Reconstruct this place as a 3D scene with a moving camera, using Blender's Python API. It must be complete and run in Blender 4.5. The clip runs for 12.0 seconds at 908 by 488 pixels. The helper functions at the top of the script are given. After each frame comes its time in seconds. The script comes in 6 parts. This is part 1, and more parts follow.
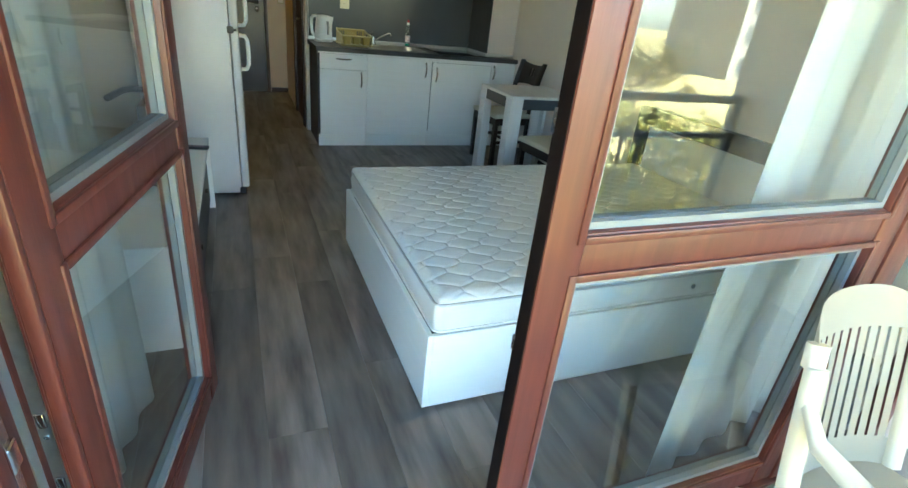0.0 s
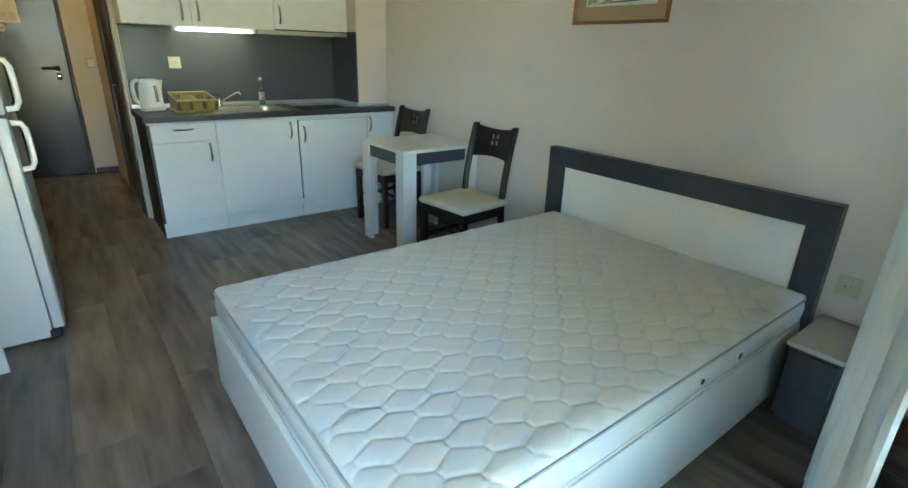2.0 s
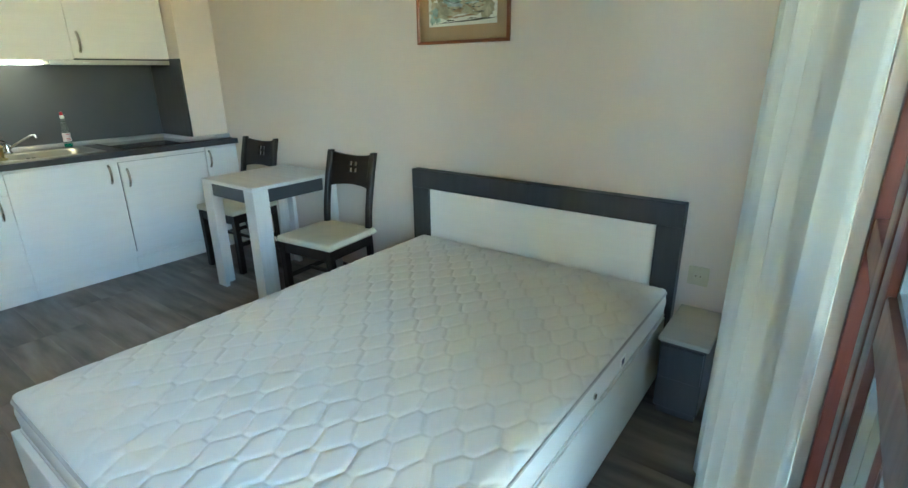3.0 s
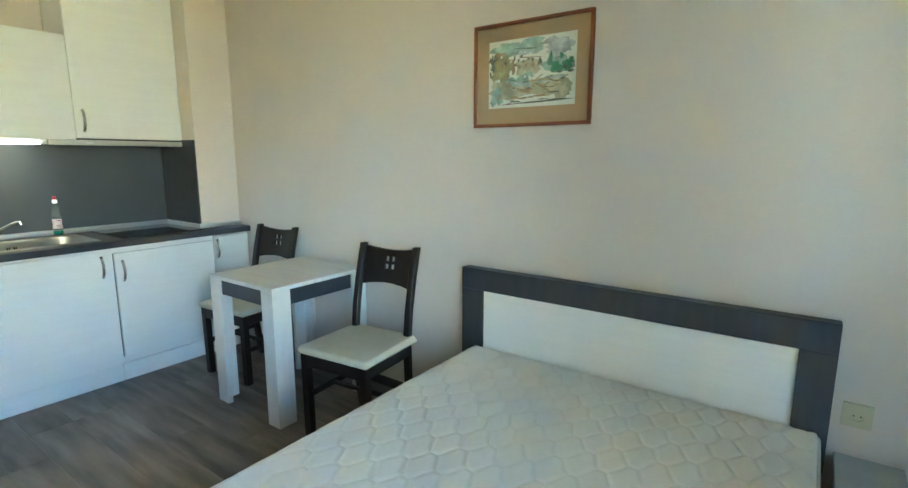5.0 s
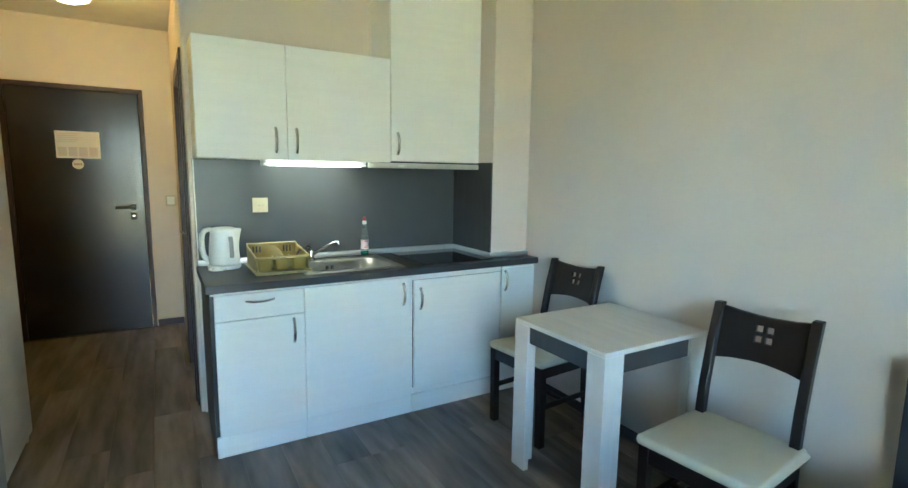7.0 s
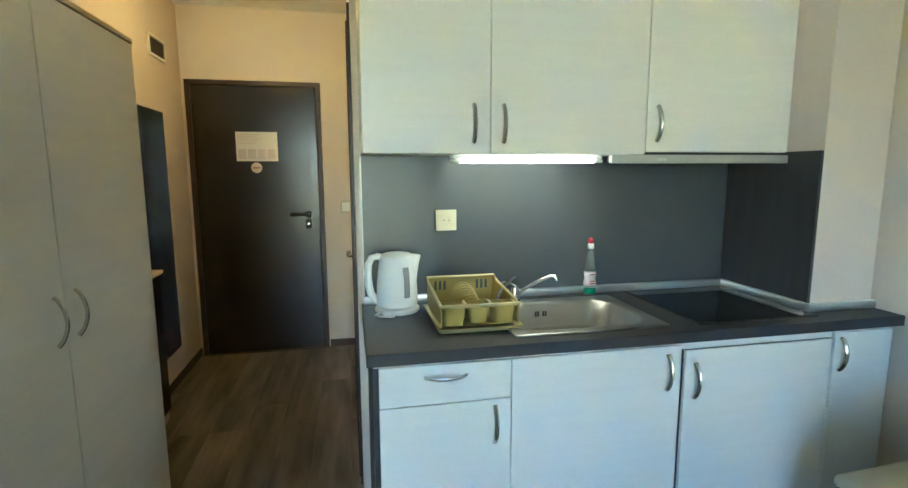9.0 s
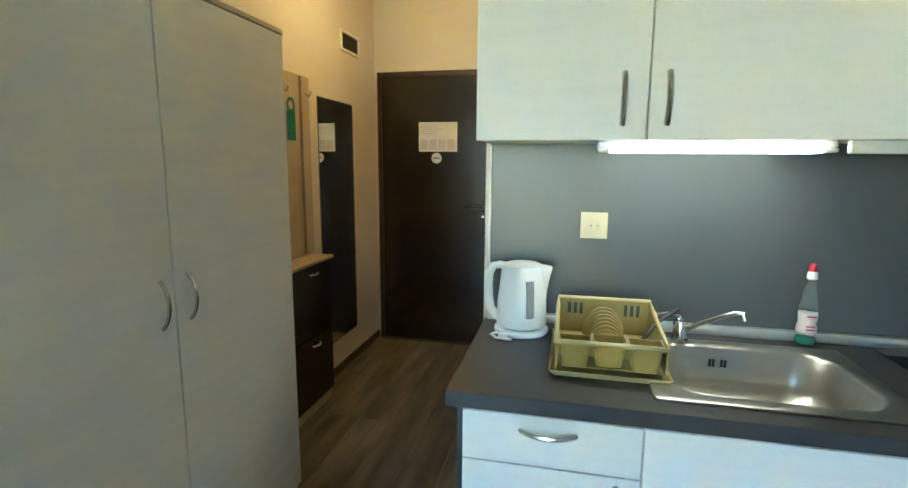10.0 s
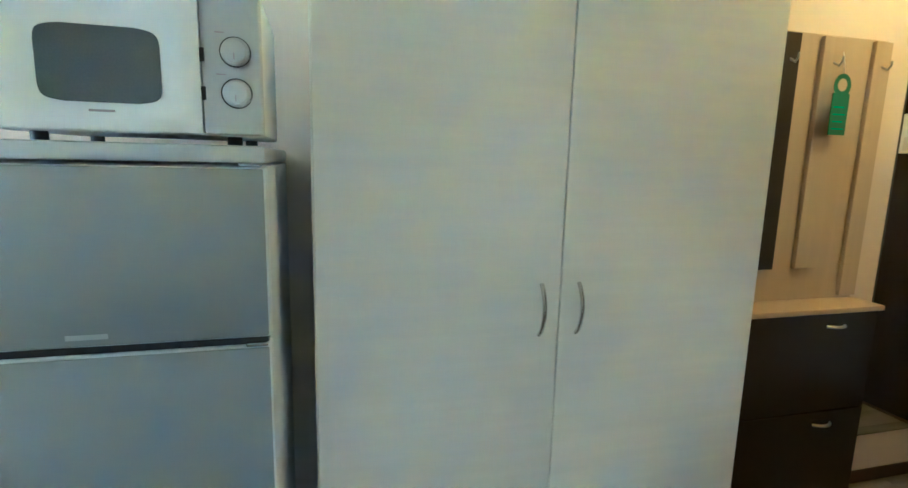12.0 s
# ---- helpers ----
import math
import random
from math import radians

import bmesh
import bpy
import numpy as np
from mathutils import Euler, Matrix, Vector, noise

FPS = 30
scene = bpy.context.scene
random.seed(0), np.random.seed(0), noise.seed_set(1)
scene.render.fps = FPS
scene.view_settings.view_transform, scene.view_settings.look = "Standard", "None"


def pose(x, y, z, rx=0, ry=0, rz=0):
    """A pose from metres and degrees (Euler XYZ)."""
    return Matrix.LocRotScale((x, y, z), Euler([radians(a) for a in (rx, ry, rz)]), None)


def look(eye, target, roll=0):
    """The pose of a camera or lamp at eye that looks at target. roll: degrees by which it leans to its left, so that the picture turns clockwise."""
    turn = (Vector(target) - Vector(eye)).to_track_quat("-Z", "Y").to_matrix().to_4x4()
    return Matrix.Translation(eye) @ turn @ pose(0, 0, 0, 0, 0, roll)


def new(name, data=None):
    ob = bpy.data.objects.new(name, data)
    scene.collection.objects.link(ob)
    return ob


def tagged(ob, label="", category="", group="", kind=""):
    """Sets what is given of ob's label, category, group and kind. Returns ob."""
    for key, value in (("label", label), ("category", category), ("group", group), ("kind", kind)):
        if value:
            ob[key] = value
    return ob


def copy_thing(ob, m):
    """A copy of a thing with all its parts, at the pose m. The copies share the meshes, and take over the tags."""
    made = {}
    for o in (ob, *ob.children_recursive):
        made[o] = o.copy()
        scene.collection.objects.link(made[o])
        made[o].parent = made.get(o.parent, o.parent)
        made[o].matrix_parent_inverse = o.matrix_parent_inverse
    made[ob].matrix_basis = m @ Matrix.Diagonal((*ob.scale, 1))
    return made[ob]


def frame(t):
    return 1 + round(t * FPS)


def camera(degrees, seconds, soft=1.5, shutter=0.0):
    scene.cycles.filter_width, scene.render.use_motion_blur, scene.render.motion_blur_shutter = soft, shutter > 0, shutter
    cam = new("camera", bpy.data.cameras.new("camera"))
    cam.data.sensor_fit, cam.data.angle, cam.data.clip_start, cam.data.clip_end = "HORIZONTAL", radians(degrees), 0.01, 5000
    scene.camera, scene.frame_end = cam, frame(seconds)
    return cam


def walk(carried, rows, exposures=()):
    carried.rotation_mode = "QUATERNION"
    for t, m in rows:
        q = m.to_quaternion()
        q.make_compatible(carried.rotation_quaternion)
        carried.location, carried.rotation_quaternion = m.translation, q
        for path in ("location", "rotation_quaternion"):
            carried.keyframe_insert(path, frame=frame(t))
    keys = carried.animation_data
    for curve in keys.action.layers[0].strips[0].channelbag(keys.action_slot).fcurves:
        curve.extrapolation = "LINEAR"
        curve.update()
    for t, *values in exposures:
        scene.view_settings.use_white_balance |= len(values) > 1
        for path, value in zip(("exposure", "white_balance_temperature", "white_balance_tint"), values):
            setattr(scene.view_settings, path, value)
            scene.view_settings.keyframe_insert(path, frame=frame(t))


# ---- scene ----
cam = camera(83.8, 12.0, soft=1.45, shutter=0.06)
PATH = [
    (0, (-0.669, -4.801, 1.345), (0.077, -3.155, 0.487), 6.5),
    (0.5, (-0.646, -4.606, 1.352), (0.012, -2.892, 0.558), 6.5),
    (1, (-0.62, -4.378, 1.364), (0.158, -2.702, 0.598), 4.5),
    (1.5, (-0.546, -4.22, 1.351), (0.413, -2.62, 0.63), 3.0),
    (2, (-0.475, -4.097, 1.364), (0.674, -2.622, 0.654), 1.7),
    (2.5, (-0.398, -4.026, 1.395), (0.931, -2.707, 0.691), 0.7),
    (3, (-0.358, -3.975, 1.384), (1.16, -2.843, 0.739), -0.6),
    (5, (-0.16, -3.415, 1.389), (1.44, -2.265, 1.048), 0.1),
    (5.5, (-0.094, -3.284, 1.424), (1.381, -1.966, 1.127), 0.8),
    (6, (-0.096, -3.125, 1.436), (1.243, -1.667, 1.155), 0.9),
    (6.5, (-0.153, -2.872, 1.443), (1.012, -1.27, 1.169), 0.8),
    (7, (-0.183, -2.604, 1.423), (0.817, -0.894, 1.149), 0.8),
    (9, (-0.052, -1.49, 1.423), (0.346, 0.449, 1.141), -0.2),
    (9.5, (0.082, -1.312, 1.424), (0.123, 0.667, 1.141), 0.2),
    (10, (0.249, -1.145, 1.424), (-0.182, 0.783, 1.108), 0.4),
    (10.5, (0.388, -0.992, 1.421), (-0.515, 0.757, 1.067), 0.8),
    (11, (0.406, -0.832, 1.387), (-0.912, 0.629, 1.028), 1.0),
    (11.5, (0.343, -0.645, 1.397), (-1.328, 0.399, 1.055), 1.2),
    (12, (0.339, -0.557, 1.408), (-1.569, -0.053, 1.082), 1.4),
]
walk(cam, [(t, look(eye, target, roll)) for t, eye, target, roll in PATH],
     [(0.0, 5.0, 5550, -9), (0.6, 5.25, 5450, -14), (1.0, 5.4, 5400, -15), (1.5, 5.45, 5450, -13), (3.0, 5.8, 5450, -9), (5.0, 6.05, 5250, -9), (7.0, 6.0, 4900, -10), (9.0, 5.95, 4900, -10), (9.5, 6.0, 4900, -9), (10.5, 6.25, 4750, -8), (11.0, 6.5, 4650, -7), (12.0, 6.9, 4320, -9)])

# ---- world, sun and lamps ----
world = bpy.data.worlds.new("sky_world")
scene.world = world
world.use_nodes = True
wn = world.node_tree
sky = wn.nodes.new("ShaderNodeTexSky")
sky.sky_type, sky.sun_disc = "NISHITA", False
sky.sun_elevation, sky.sun_rotation = radians(52), radians(20)
wn.links.new(sky.outputs["Color"], wn.nodes["Background"].inputs["Color"])
wn.nodes["Background"].inputs["Strength"].default_value = 0.085


def lamp(name, kind, energy, colour, m, **size):
    data = bpy.data.lights.new(name, kind)
    data.energy, data.color = energy, colour
    for key, value in size.items():
        if key == "angle":
            data.angle = value
        elif key == "size":
            data.size = value
        elif key == "size_y":
            data.size_y = value
        elif key == "radius":
            data.shadow_soft_size = value
        elif key == "shape":
            data.shape = value
    ob = new(name, data)
    ob.matrix_basis = m
    return ob


# the sun stands behind the building and lights the garden
lamp("sun", "SUN", 5.0, (1.0, 0.93, 0.82), look((2.2, 6, 8.2), (0, 0, 0)), angle=radians(0.5))
# warm hall lamp and the tube under the wall cabinets
lamp("hall_bulb", "POINT", 0.14, (1.0, 0.47, 0.02), pose(-0.60, 1.55, 2.415), radius=0.04)
lamp("tube_glow", "AREA", 0.022, (1.0, 0.72, 0.42), pose(0.625, 0.40, 1.452), shape="RECTANGLE", size=0.5, size_y=0.03)


# ---- materials ----
def shade(name, colour, rough=0.5, metal=0.0, second=None, scale=(8, 8, 8), amount=0.5, bump=0.0, bump_scale=200.0,
          bump_stretch=(1, 1, 1), spread=0.0, detail=4.0, stains=0.0, coat=0.0, gloss_vary=0.0):
    """A surface with large variation (noise between two colours), fine relief and worn gloss."""
    mat = bpy.data.materials.new(name)
    mat.use_nodes = True
    nt = mat.node_tree
    b = nt.nodes["Principled BSDF"]
    b.inputs["Roughness"].default_value, b.inputs["Metallic"].default_value = rough, metal
    b.inputs["Coat Weight"].default_value = coat
    geo = nt.nodes.new("ShaderNodeTexCoord")
    mapping = nt.nodes.new("ShaderNodeMapping")
    mapping.inputs["Scale"].default_value = scale
    nt.links.new(geo.outputs["Object"], mapping.inputs["Vector"])
    info = nt.nodes.new("ShaderNodeObjectInfo")
    shift = nt.nodes.new("ShaderNodeVectorMath")
    shift.operation = "SCALE"
    shift.inputs["Scale"].default_value = 37.0
    comb = nt.nodes.new("ShaderNodeCombineXYZ")
    for i in range(3):
        nt.links.new(info.outputs["Random"], comb.inputs[i])
    nt.links.new(comb.outputs[0], shift.inputs[0])
    nt.links.new(shift.outputs[0], mapping.inputs["Location"])
    no = nt.nodes.new("ShaderNodeTexNoise")
    no.inputs["Scale"].default_value, no.inputs["Detail"].default_value = 1.0, detail
    nt.links.new(mapping.outputs[0], no.inputs["Vector"])
    ramp = nt.nodes.new("ShaderNodeMapRange")
    ramp.inputs["From Min"].default_value, ramp.inputs["From Max"].default_value = 0.3, 0.7
    ramp.inputs["To Max"].default_value = amount
    nt.links.new(no.outputs["Fac"], ramp.inputs["Value"])
    mix = nt.nodes.new("ShaderNodeMix")
    mix.data_type = "RGBA"
    second = second or tuple(c * 0.86 for c in colour)
    mix.inputs["A"].default_value, mix.inputs["B"].default_value = (*colour, 1), (*second, 1)
    nt.links.new(ramp.outputs[0], mix.inputs["Factor"])
    out = mix.outputs["Result"]
    if spread:
        hsv = nt.nodes.new("ShaderNodeHueSaturation")
        vary = nt.nodes.new("ShaderNodeMapRange")
        vary.inputs["To Min"].default_value, vary.inputs["To Max"].default_value = 1 - spread, 1 + spread
        nt.links.new(info.outputs["Random"], vary.inputs["Value"])
        nt.links.new(vary.outputs[0], hsv.inputs["Value"])
        nt.links.new(out, hsv.inputs["Color"])
        out = hsv.outputs["Color"]
    if stains:
        big = nt.nodes.new("ShaderNodeTexNoise")
        big.inputs["Scale"].default_value, big.inputs["Detail"].default_value = 1.7, 6.0
        nt.links.new(geo.outputs["Object"], big.inputs["Vector"])
        edge = nt.nodes.new("ShaderNodeMapRange")
        edge.inputs["From Min"].default_value, edge.inputs["From Max"].default_value = 0.45, 0.75
        edge.inputs["To Max"].default_value = stains
        nt.links.new(big.outputs["Fac"], edge.inputs["Value"])
        dirt = nt.nodes.new("ShaderNodeMix")
        dirt.data_type, dirt.blend_type = "RGBA", "MULTIPLY"
        dirt.inputs["B"].default_value = (0.72, 0.68, 0.6, 1)
        nt.links.new(edge.outputs[0], dirt.inputs["Factor"])
        nt.links.new(out, dirt.inputs["A"])
        out = dirt.outputs["Result"]
    nt.links.new(out, b.inputs["Base Color"])
    if gloss_vary:
        gl = nt.nodes.new("ShaderNodeMapRange")
        gl.inputs["To Min"].default_value, gl.inputs["To Max"].default_value = max(rough - gloss_vary, 0.03), min(rough + gloss_vary, 1)
        nt.links.new(no.outputs["Fac"], gl.inputs["Value"])
        nt.links.new(gl.outputs[0], b.inputs["Roughness"])
    if bump:
        m2 = nt.nodes.new("ShaderNodeMapping")
        m2.inputs["Scale"].default_value = bump_stretch
        nt.links.new(geo.outputs["Object"], m2.inputs["Vector"])
        fine = nt.nodes.new("ShaderNodeTexNoise")
        fine.inputs["Scale"].default_value, fine.inputs["Detail"].default_value = bump_scale, 3.0
        nt.links.new(m2.outputs[0], fine.inputs["Vector"])
        bn = nt.nodes.new("ShaderNodeBump")
        bn.inputs["Strength"].default_value, bn.inputs["Distance"].default_value = bump, 0.002
        nt.links.new(fine.outputs["Fac"], bn.inputs["Height"])
        nt.links.new(bn.outputs[0], b.inputs["Normal"])
    return mat


def glassy(name, colour, rough=0.0, through_it=1.0):
    mat = bpy.data.materials.new(name)
    mat.use_nodes = True
    b = mat.node_tree.nodes["Principled BSDF"]
    b.inputs["Base Color"].default_value = (*colour, 1)
    b.inputs["Roughness"].default_value, b.inputs["Transmission Weight"].default_value = rough, through_it
    b.inputs["IOR"].default_value = 1.45
    return mat


def glowing(name, colour, strength):
    mat = bpy.data.materials.new(name)
    mat.use_nodes = True
    b = mat.node_tree.nodes["Principled BSDF"]
    b.inputs["Base Color"].default_value = (*colour, 1)
    b.inputs["Emission Color"].default_value, b.inputs["Emission Strength"].default_value = (*colour, 1), strength
    return mat


WALL = shade("wall_paint", (0.725, 0.632, 0.555), 0.75, second=(0.685, 0.593, 0.52), scale=(1.3, 1.3, 1.3), bump=0.35, bump_scale=90, stains=0.12)
CEIL = shade("ceiling_paint", (0.85, 0.84, 0.80), 0.85, bump=0.25, bump_scale=120)
PLANK = shade("laminate_plank", (0.252, 0.203, 0.163), 0.36, second=(0.076, 0.056, 0.045), scale=(13, 2.0, 4), amount=1.0, spread=0.22,
              bump=0.25, bump_scale=60, bump_stretch=(6, 0.6, 1), detail=7, gloss_vary=0.10)
UNDER = shade("subfloor", (0.05, 0.04, 0.035), 0.9)
WHITE_FRONT = shade("white_woodgrain_laminate", (0.85, 0.845, 0.82), 0.42, second=(0.79, 0.78, 0.75), scale=(3, 3, 40), amount=0.4,
                    bump=0.12, bump_scale=40, bump_stretch=(1, 1, 14))
WHITE_UP = shade("cream_woodgrain_laminate", (0.875, 0.85, 0.815), 0.42, second=(0.815, 0.79, 0.75), scale=(3, 3, 40), amount=0.4,
                 bump=0.12, bump_scale=40, bump_stretch=(1, 1, 14))
WARD = shade("wardrobe_laminate", (0.80, 0.775, 0.715), 0.40, second=(0.74, 0.715, 0.655), scale=(2, 2, 34), amount=0.6,
             bump=0.12, bump_scale=40, bump_stretch=(1, 1, 14))
GREY_DARK = shade("anthracite_laminate", (0.050, 0.050, 0.054), 0.42, second=(0.036, 0.036, 0.040), scale=(4, 30, 4), amount=0.8, bump=0.1, bump_scale=80)
SPLASH = shade("grey_back_panel", (0.076, 0.083, 0.091), 0.33, second=(0.064, 0.070, 0.077), scale=(5, 5, 5), bump=0.06, bump_scale=120, gloss_vary=0.05)
TOP = shade("dark_worktop", (0.030, 0.028, 0.028), 0.40, second=(0.050, 0.046, 0.045), scale=(60, 60, 60), amount=0.7, bump=0.12, bump_scale=300, gloss_vary=0.08)
STEEL = shade("brushed_steel", (0.44, 0.42, 0.38), 0.34, 1.0, second=(0.38, 0.365, 0.33), scale=(3, 90, 3), bump=0.05, bump_scale=200, bump_stretch=(1, 8, 1))
CHROME = shade("chrome", (0.72, 0.72, 0.72), 0.12, 1.0)
NICKEL = shade("satin_nickel", (0.66, 0.65, 0.62), 0.26, 1.0, second=(0.54, 0.53, 0.50))
ALU = shade("aluminium_strip", (0.70, 0.69, 0.67), 0.30, 0.8, second=(0.62, 0.61, 0.59))
BLACKG = shade("black_ceramic_glass", (0.012, 0.012, 0.013), 0.07, coat=0.4)
BLACK = shade("black_plastic", (0.018, 0.018, 0.019), 0.42, bump=0.1, bump_scale=400)
WHITEP = shade("white_plastic", (0.86, 0.86, 0.84), 0.30, second=(0.81, 0.805, 0.785), bump=0.04, bump_scale=300)
CREAMP = shade("ivory_plastic", (0.60, 0.55, 0.38), 0.40)
OLIVE_P = shade("pale_olive_plastic", (0.50, 0.42, 0.20), 0.38, second=(0.44, 0.37, 0.17), scale=(20, 20, 20))
OLIVE = shade("olive_plastic", (0.37, 0.29, 0.085), 0.36, second=(0.31, 0.24, 0.07), scale=(20, 20, 20))
WENGE = shade("wenge_wood", (0.010, 0.006, 0.005), 0.40, second=(0.020, 0.011, 0.008), scale=(30, 30, 3), amount=0.7, bump=0.15, bump_scale=60, bump_stretch=(6, 6, 1))
DOORW = shade("dark_door_laminate", (0.011, 0.0068, 0.0055), 0.22, second=(0.021, 0.0125, 0.010), scale=(26, 26, 1.6), amount=0.8, bump=0.1, bump_scale=60, bump_stretch=(6, 6, 0.6), gloss_vary=0.06)
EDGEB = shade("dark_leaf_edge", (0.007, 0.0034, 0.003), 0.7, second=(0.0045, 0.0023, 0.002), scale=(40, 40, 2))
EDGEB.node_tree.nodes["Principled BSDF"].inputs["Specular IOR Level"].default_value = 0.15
HOODM = shade("hood_metal", (0.56, 0.54, 0.50), 0.42, 0.5, second=(0.50, 0.48, 0.44))
BROWNF = shade("brown_door_frame", (0.042, 0.019, 0.013), 0.42, second=(0.028, 0.013, 0.009), scale=(30, 30, 2))
MAHOG = shade("mahogany_foil", (0.102, 0.026, 0.017), 0.36, second=(0.056, 0.014, 0.010), scale=(45, 45, 2.2), amount=0.75, bump=0.12, bump_scale=70, bump_stretch=(7, 7, 0.6), gloss_vary=0.07)
SEATF = shade("cream_seat_cloth", (0.58, 0.535, 0.42), 0.8, second=(0.50, 0.46, 0.36), scale=(10, 10, 10), bump=0.5, bump_scale=500, stains=0.3)
TICK = shade("mattress_ticking", (0.74, 0.725, 0.70), 0.78, second=(0.69, 0.675, 0.65), scale=(7, 7, 7), bump=0.35, bump_scale=600, stains=0.15)
PIPING = shade("grey_piping", (0.50, 0.49, 0.48), 0.8)
FRIDGE_W = shade("white_enamel", (0.64, 0.65, 0.66), 0.30, second=(0.60, 0.61, 0.62), bump=0.08, bump_scale=180)
FRIDGE_S = shade("silver_enamel", (0.30, 0.30, 0.287), 0.36, 0.35, second=(0.275, 0.275, 0.263), bump=0.08, bump_scale=260)
BEECH = shade("beech_laminate", (0.54, 0.41, 0.26), 0.45, second=(0.47, 0.35, 0.21), scale=(30, 30, 2), bump=0.1, bump_scale=60, bump_stretch=(6, 6, 1))
RACKB = shade("pale_rack_laminate", (0.50, 0.40, 0.28), 0.45, second=(0.43, 0.34, 0.23), scale=(30, 30, 2), bump=0.1, bump_scale=60, bump_stretch=(6, 6, 1))
PAPER = shade("paper", (0.74, 0.71, 0.70), 0.7, second=(0.70, 0.66, 0.65))
INK = shade("ink", (0.42, 0.36, 0.37), 0.8)
RED = shade("red_plastic", (0.40, 0.015, 0.03), 0.35)
GREENP = shade("green_card", (0.013, 0.155, 0.08), 0.5, second=(0.012, 0.13, 0.068))
SCREEN = shade("tv_screen", (0.010, 0.011, 0.013), 0.10, coat=0.3)
SMOKED = shade("smoked_window", (0.070, 0.080, 0.085), 0.14, second=(0.09, 0.10, 0.105), scale=(300, 300, 300), coat=0.5)
PANE = glassy("window_glass", (0.93, 0.97, 0.95))
ARTGLASS = glassy("thin_picture_glass", (0.98, 0.98, 0.96))
ARTGLASS.node_tree.nodes["Principled BSDF"].inputs["IOR"].default_value = 1.12
CLEARP = glassy("clear_bottle", (0.90, 0.96, 0.94), 0.08, 0.93)
CLEARP.node_tree.nodes["Principled BSDF"].inputs["IOR"].default_value = 1.22
BEAD = shade("grey_glazing_seal", (0.22, 0.23, 0.23), 0.4, 0.3)
STRIKE = shade("zinc_plate", (0.42, 0.42, 0.41), 0.32, 1.0, second=(0.28, 0.28, 0.27), scale=(60, 60, 60))
PALE_TOP = shade("grey_oak_top", (0.40, 0.39, 0.36), 0.45, second=(0.33, 0.32, 0.30), scale=(30, 3, 3))
GREENL = shade("green_soap", (0.03, 0.42, 0.26), 0.25)
PINKL = shade("bottle_label", (0.70, 0.62, 0.62), 0.5, second=(0.58, 0.44, 0.45), scale=(60, 60, 60))
MIRROR = shade("mirror_silver", (0.80, 0.82, 0.80), 0.02, 1.0)
CONCRETE = shade("balcony_tile", (0.22, 0.20, 0.18), 0.6, second=(0.17, 0.155, 0.14), bump=0.2, bump_scale=80, stains=0.4)
RENDERW = shade("facade_render", (0.60, 0.52, 0.40), 0.9, second=(0.54, 0.46, 0.35), bump=0.4, bump_scale=60, stains=0.3)
IRON = shade("painted_iron", (0.035, 0.03, 0.028), 0.5)
GRASS = shade("dry_grass", (0.42, 0.31, 0.12), 0.95, second=(0.30, 0.24, 0.09), scale=(0.6, 0.6, 0.6), amount=0.9, bump=0.6, bump_scale=20)
LEAF = shade("foliage", (0.11, 0.13, 0.03), 0.6, second=(0.32, 0.25, 0.04), scale=(2.5, 2.5, 2.5), amount=0.9)
BARK = shade("bark", (0.10, 0.075, 0.055), 0.9, bump=0.6, bump_scale=30)
ROOFR = shade("roof_tiles_red", (0.33, 0.09, 0.06), 0.8, second=(0.26, 0.07, 0.05), bump=0.5, bump_scale=10)
CHAIRP = shade("monobloc_plastic", (0.54, 0.49, 0.38), 0.36, second=(0.48, 0.43, 0.33), scale=(5, 5, 5), stains=0.3, bump=0.08, bump_scale=200)
WOODFRAME = shade("picture_frame_wood", (0.28, 0.09, 0.035), 0.35, second=(0.20, 0.06, 0.025), scale=(20, 20, 20))
MAT_TAN = shade("picture_mount", (0.52, 0.35, 0.19), 0.8, second=(0.48, 0.32, 0.175), bump=0.2, bump_scale=300)
LAMP_W = glowing("lit_tube", (1.0, 0.86, 0.64), 0.3)
BULB = glowing("lit_shade", (1.0, 0.78, 0.45), 0.2)
NOTE_BLUE = shade("dark_blue_print", (0.03, 0.05, 0.12), 0.5)

cloth = bpy.data.materials.new("sheer_curtain")
cloth.use_nodes = True
ct = cloth.node_tree
cb = ct.nodes["Principled BSDF"]
cb.inputs["Base Color"].default_value, cb.inputs["Roughness"].default_value = (0.80, 0.80, 0.78, 1), 0.85
ctr = ct.nodes.new("ShaderNodeBsdfTranslucent")
ctr.inputs["Color"].default_value = (0.60, 0.62, 0.61, 1)
cmix = ct.nodes.new("ShaderNodeMixShader")
cmix.inputs[0].default_value = 0.40
cnoise = ct.nodes.new("ShaderNodeTexNoise")
cnoise.inputs["Scale"].default_value = 700
cbump = ct.nodes.new("ShaderNodeBump")
cbump.inputs["Strength"].default_value, cbump.inputs["Distance"].default_value = 0.3, 0.001
ct.links.new(cnoise.outputs["Fac"], cbump.inputs["Height"])
ct.links.new(cbump.outputs[0], cb.inputs["Normal"])
ct.links.new(cb.outputs[0], cmix.inputs[1])
ct.links.new(ctr.outputs[0], cmix.inputs[2])
csee = ct.nodes.new("ShaderNodeBsdfTransparent")
csheer = ct.nodes.new("ShaderNodeMixShader")
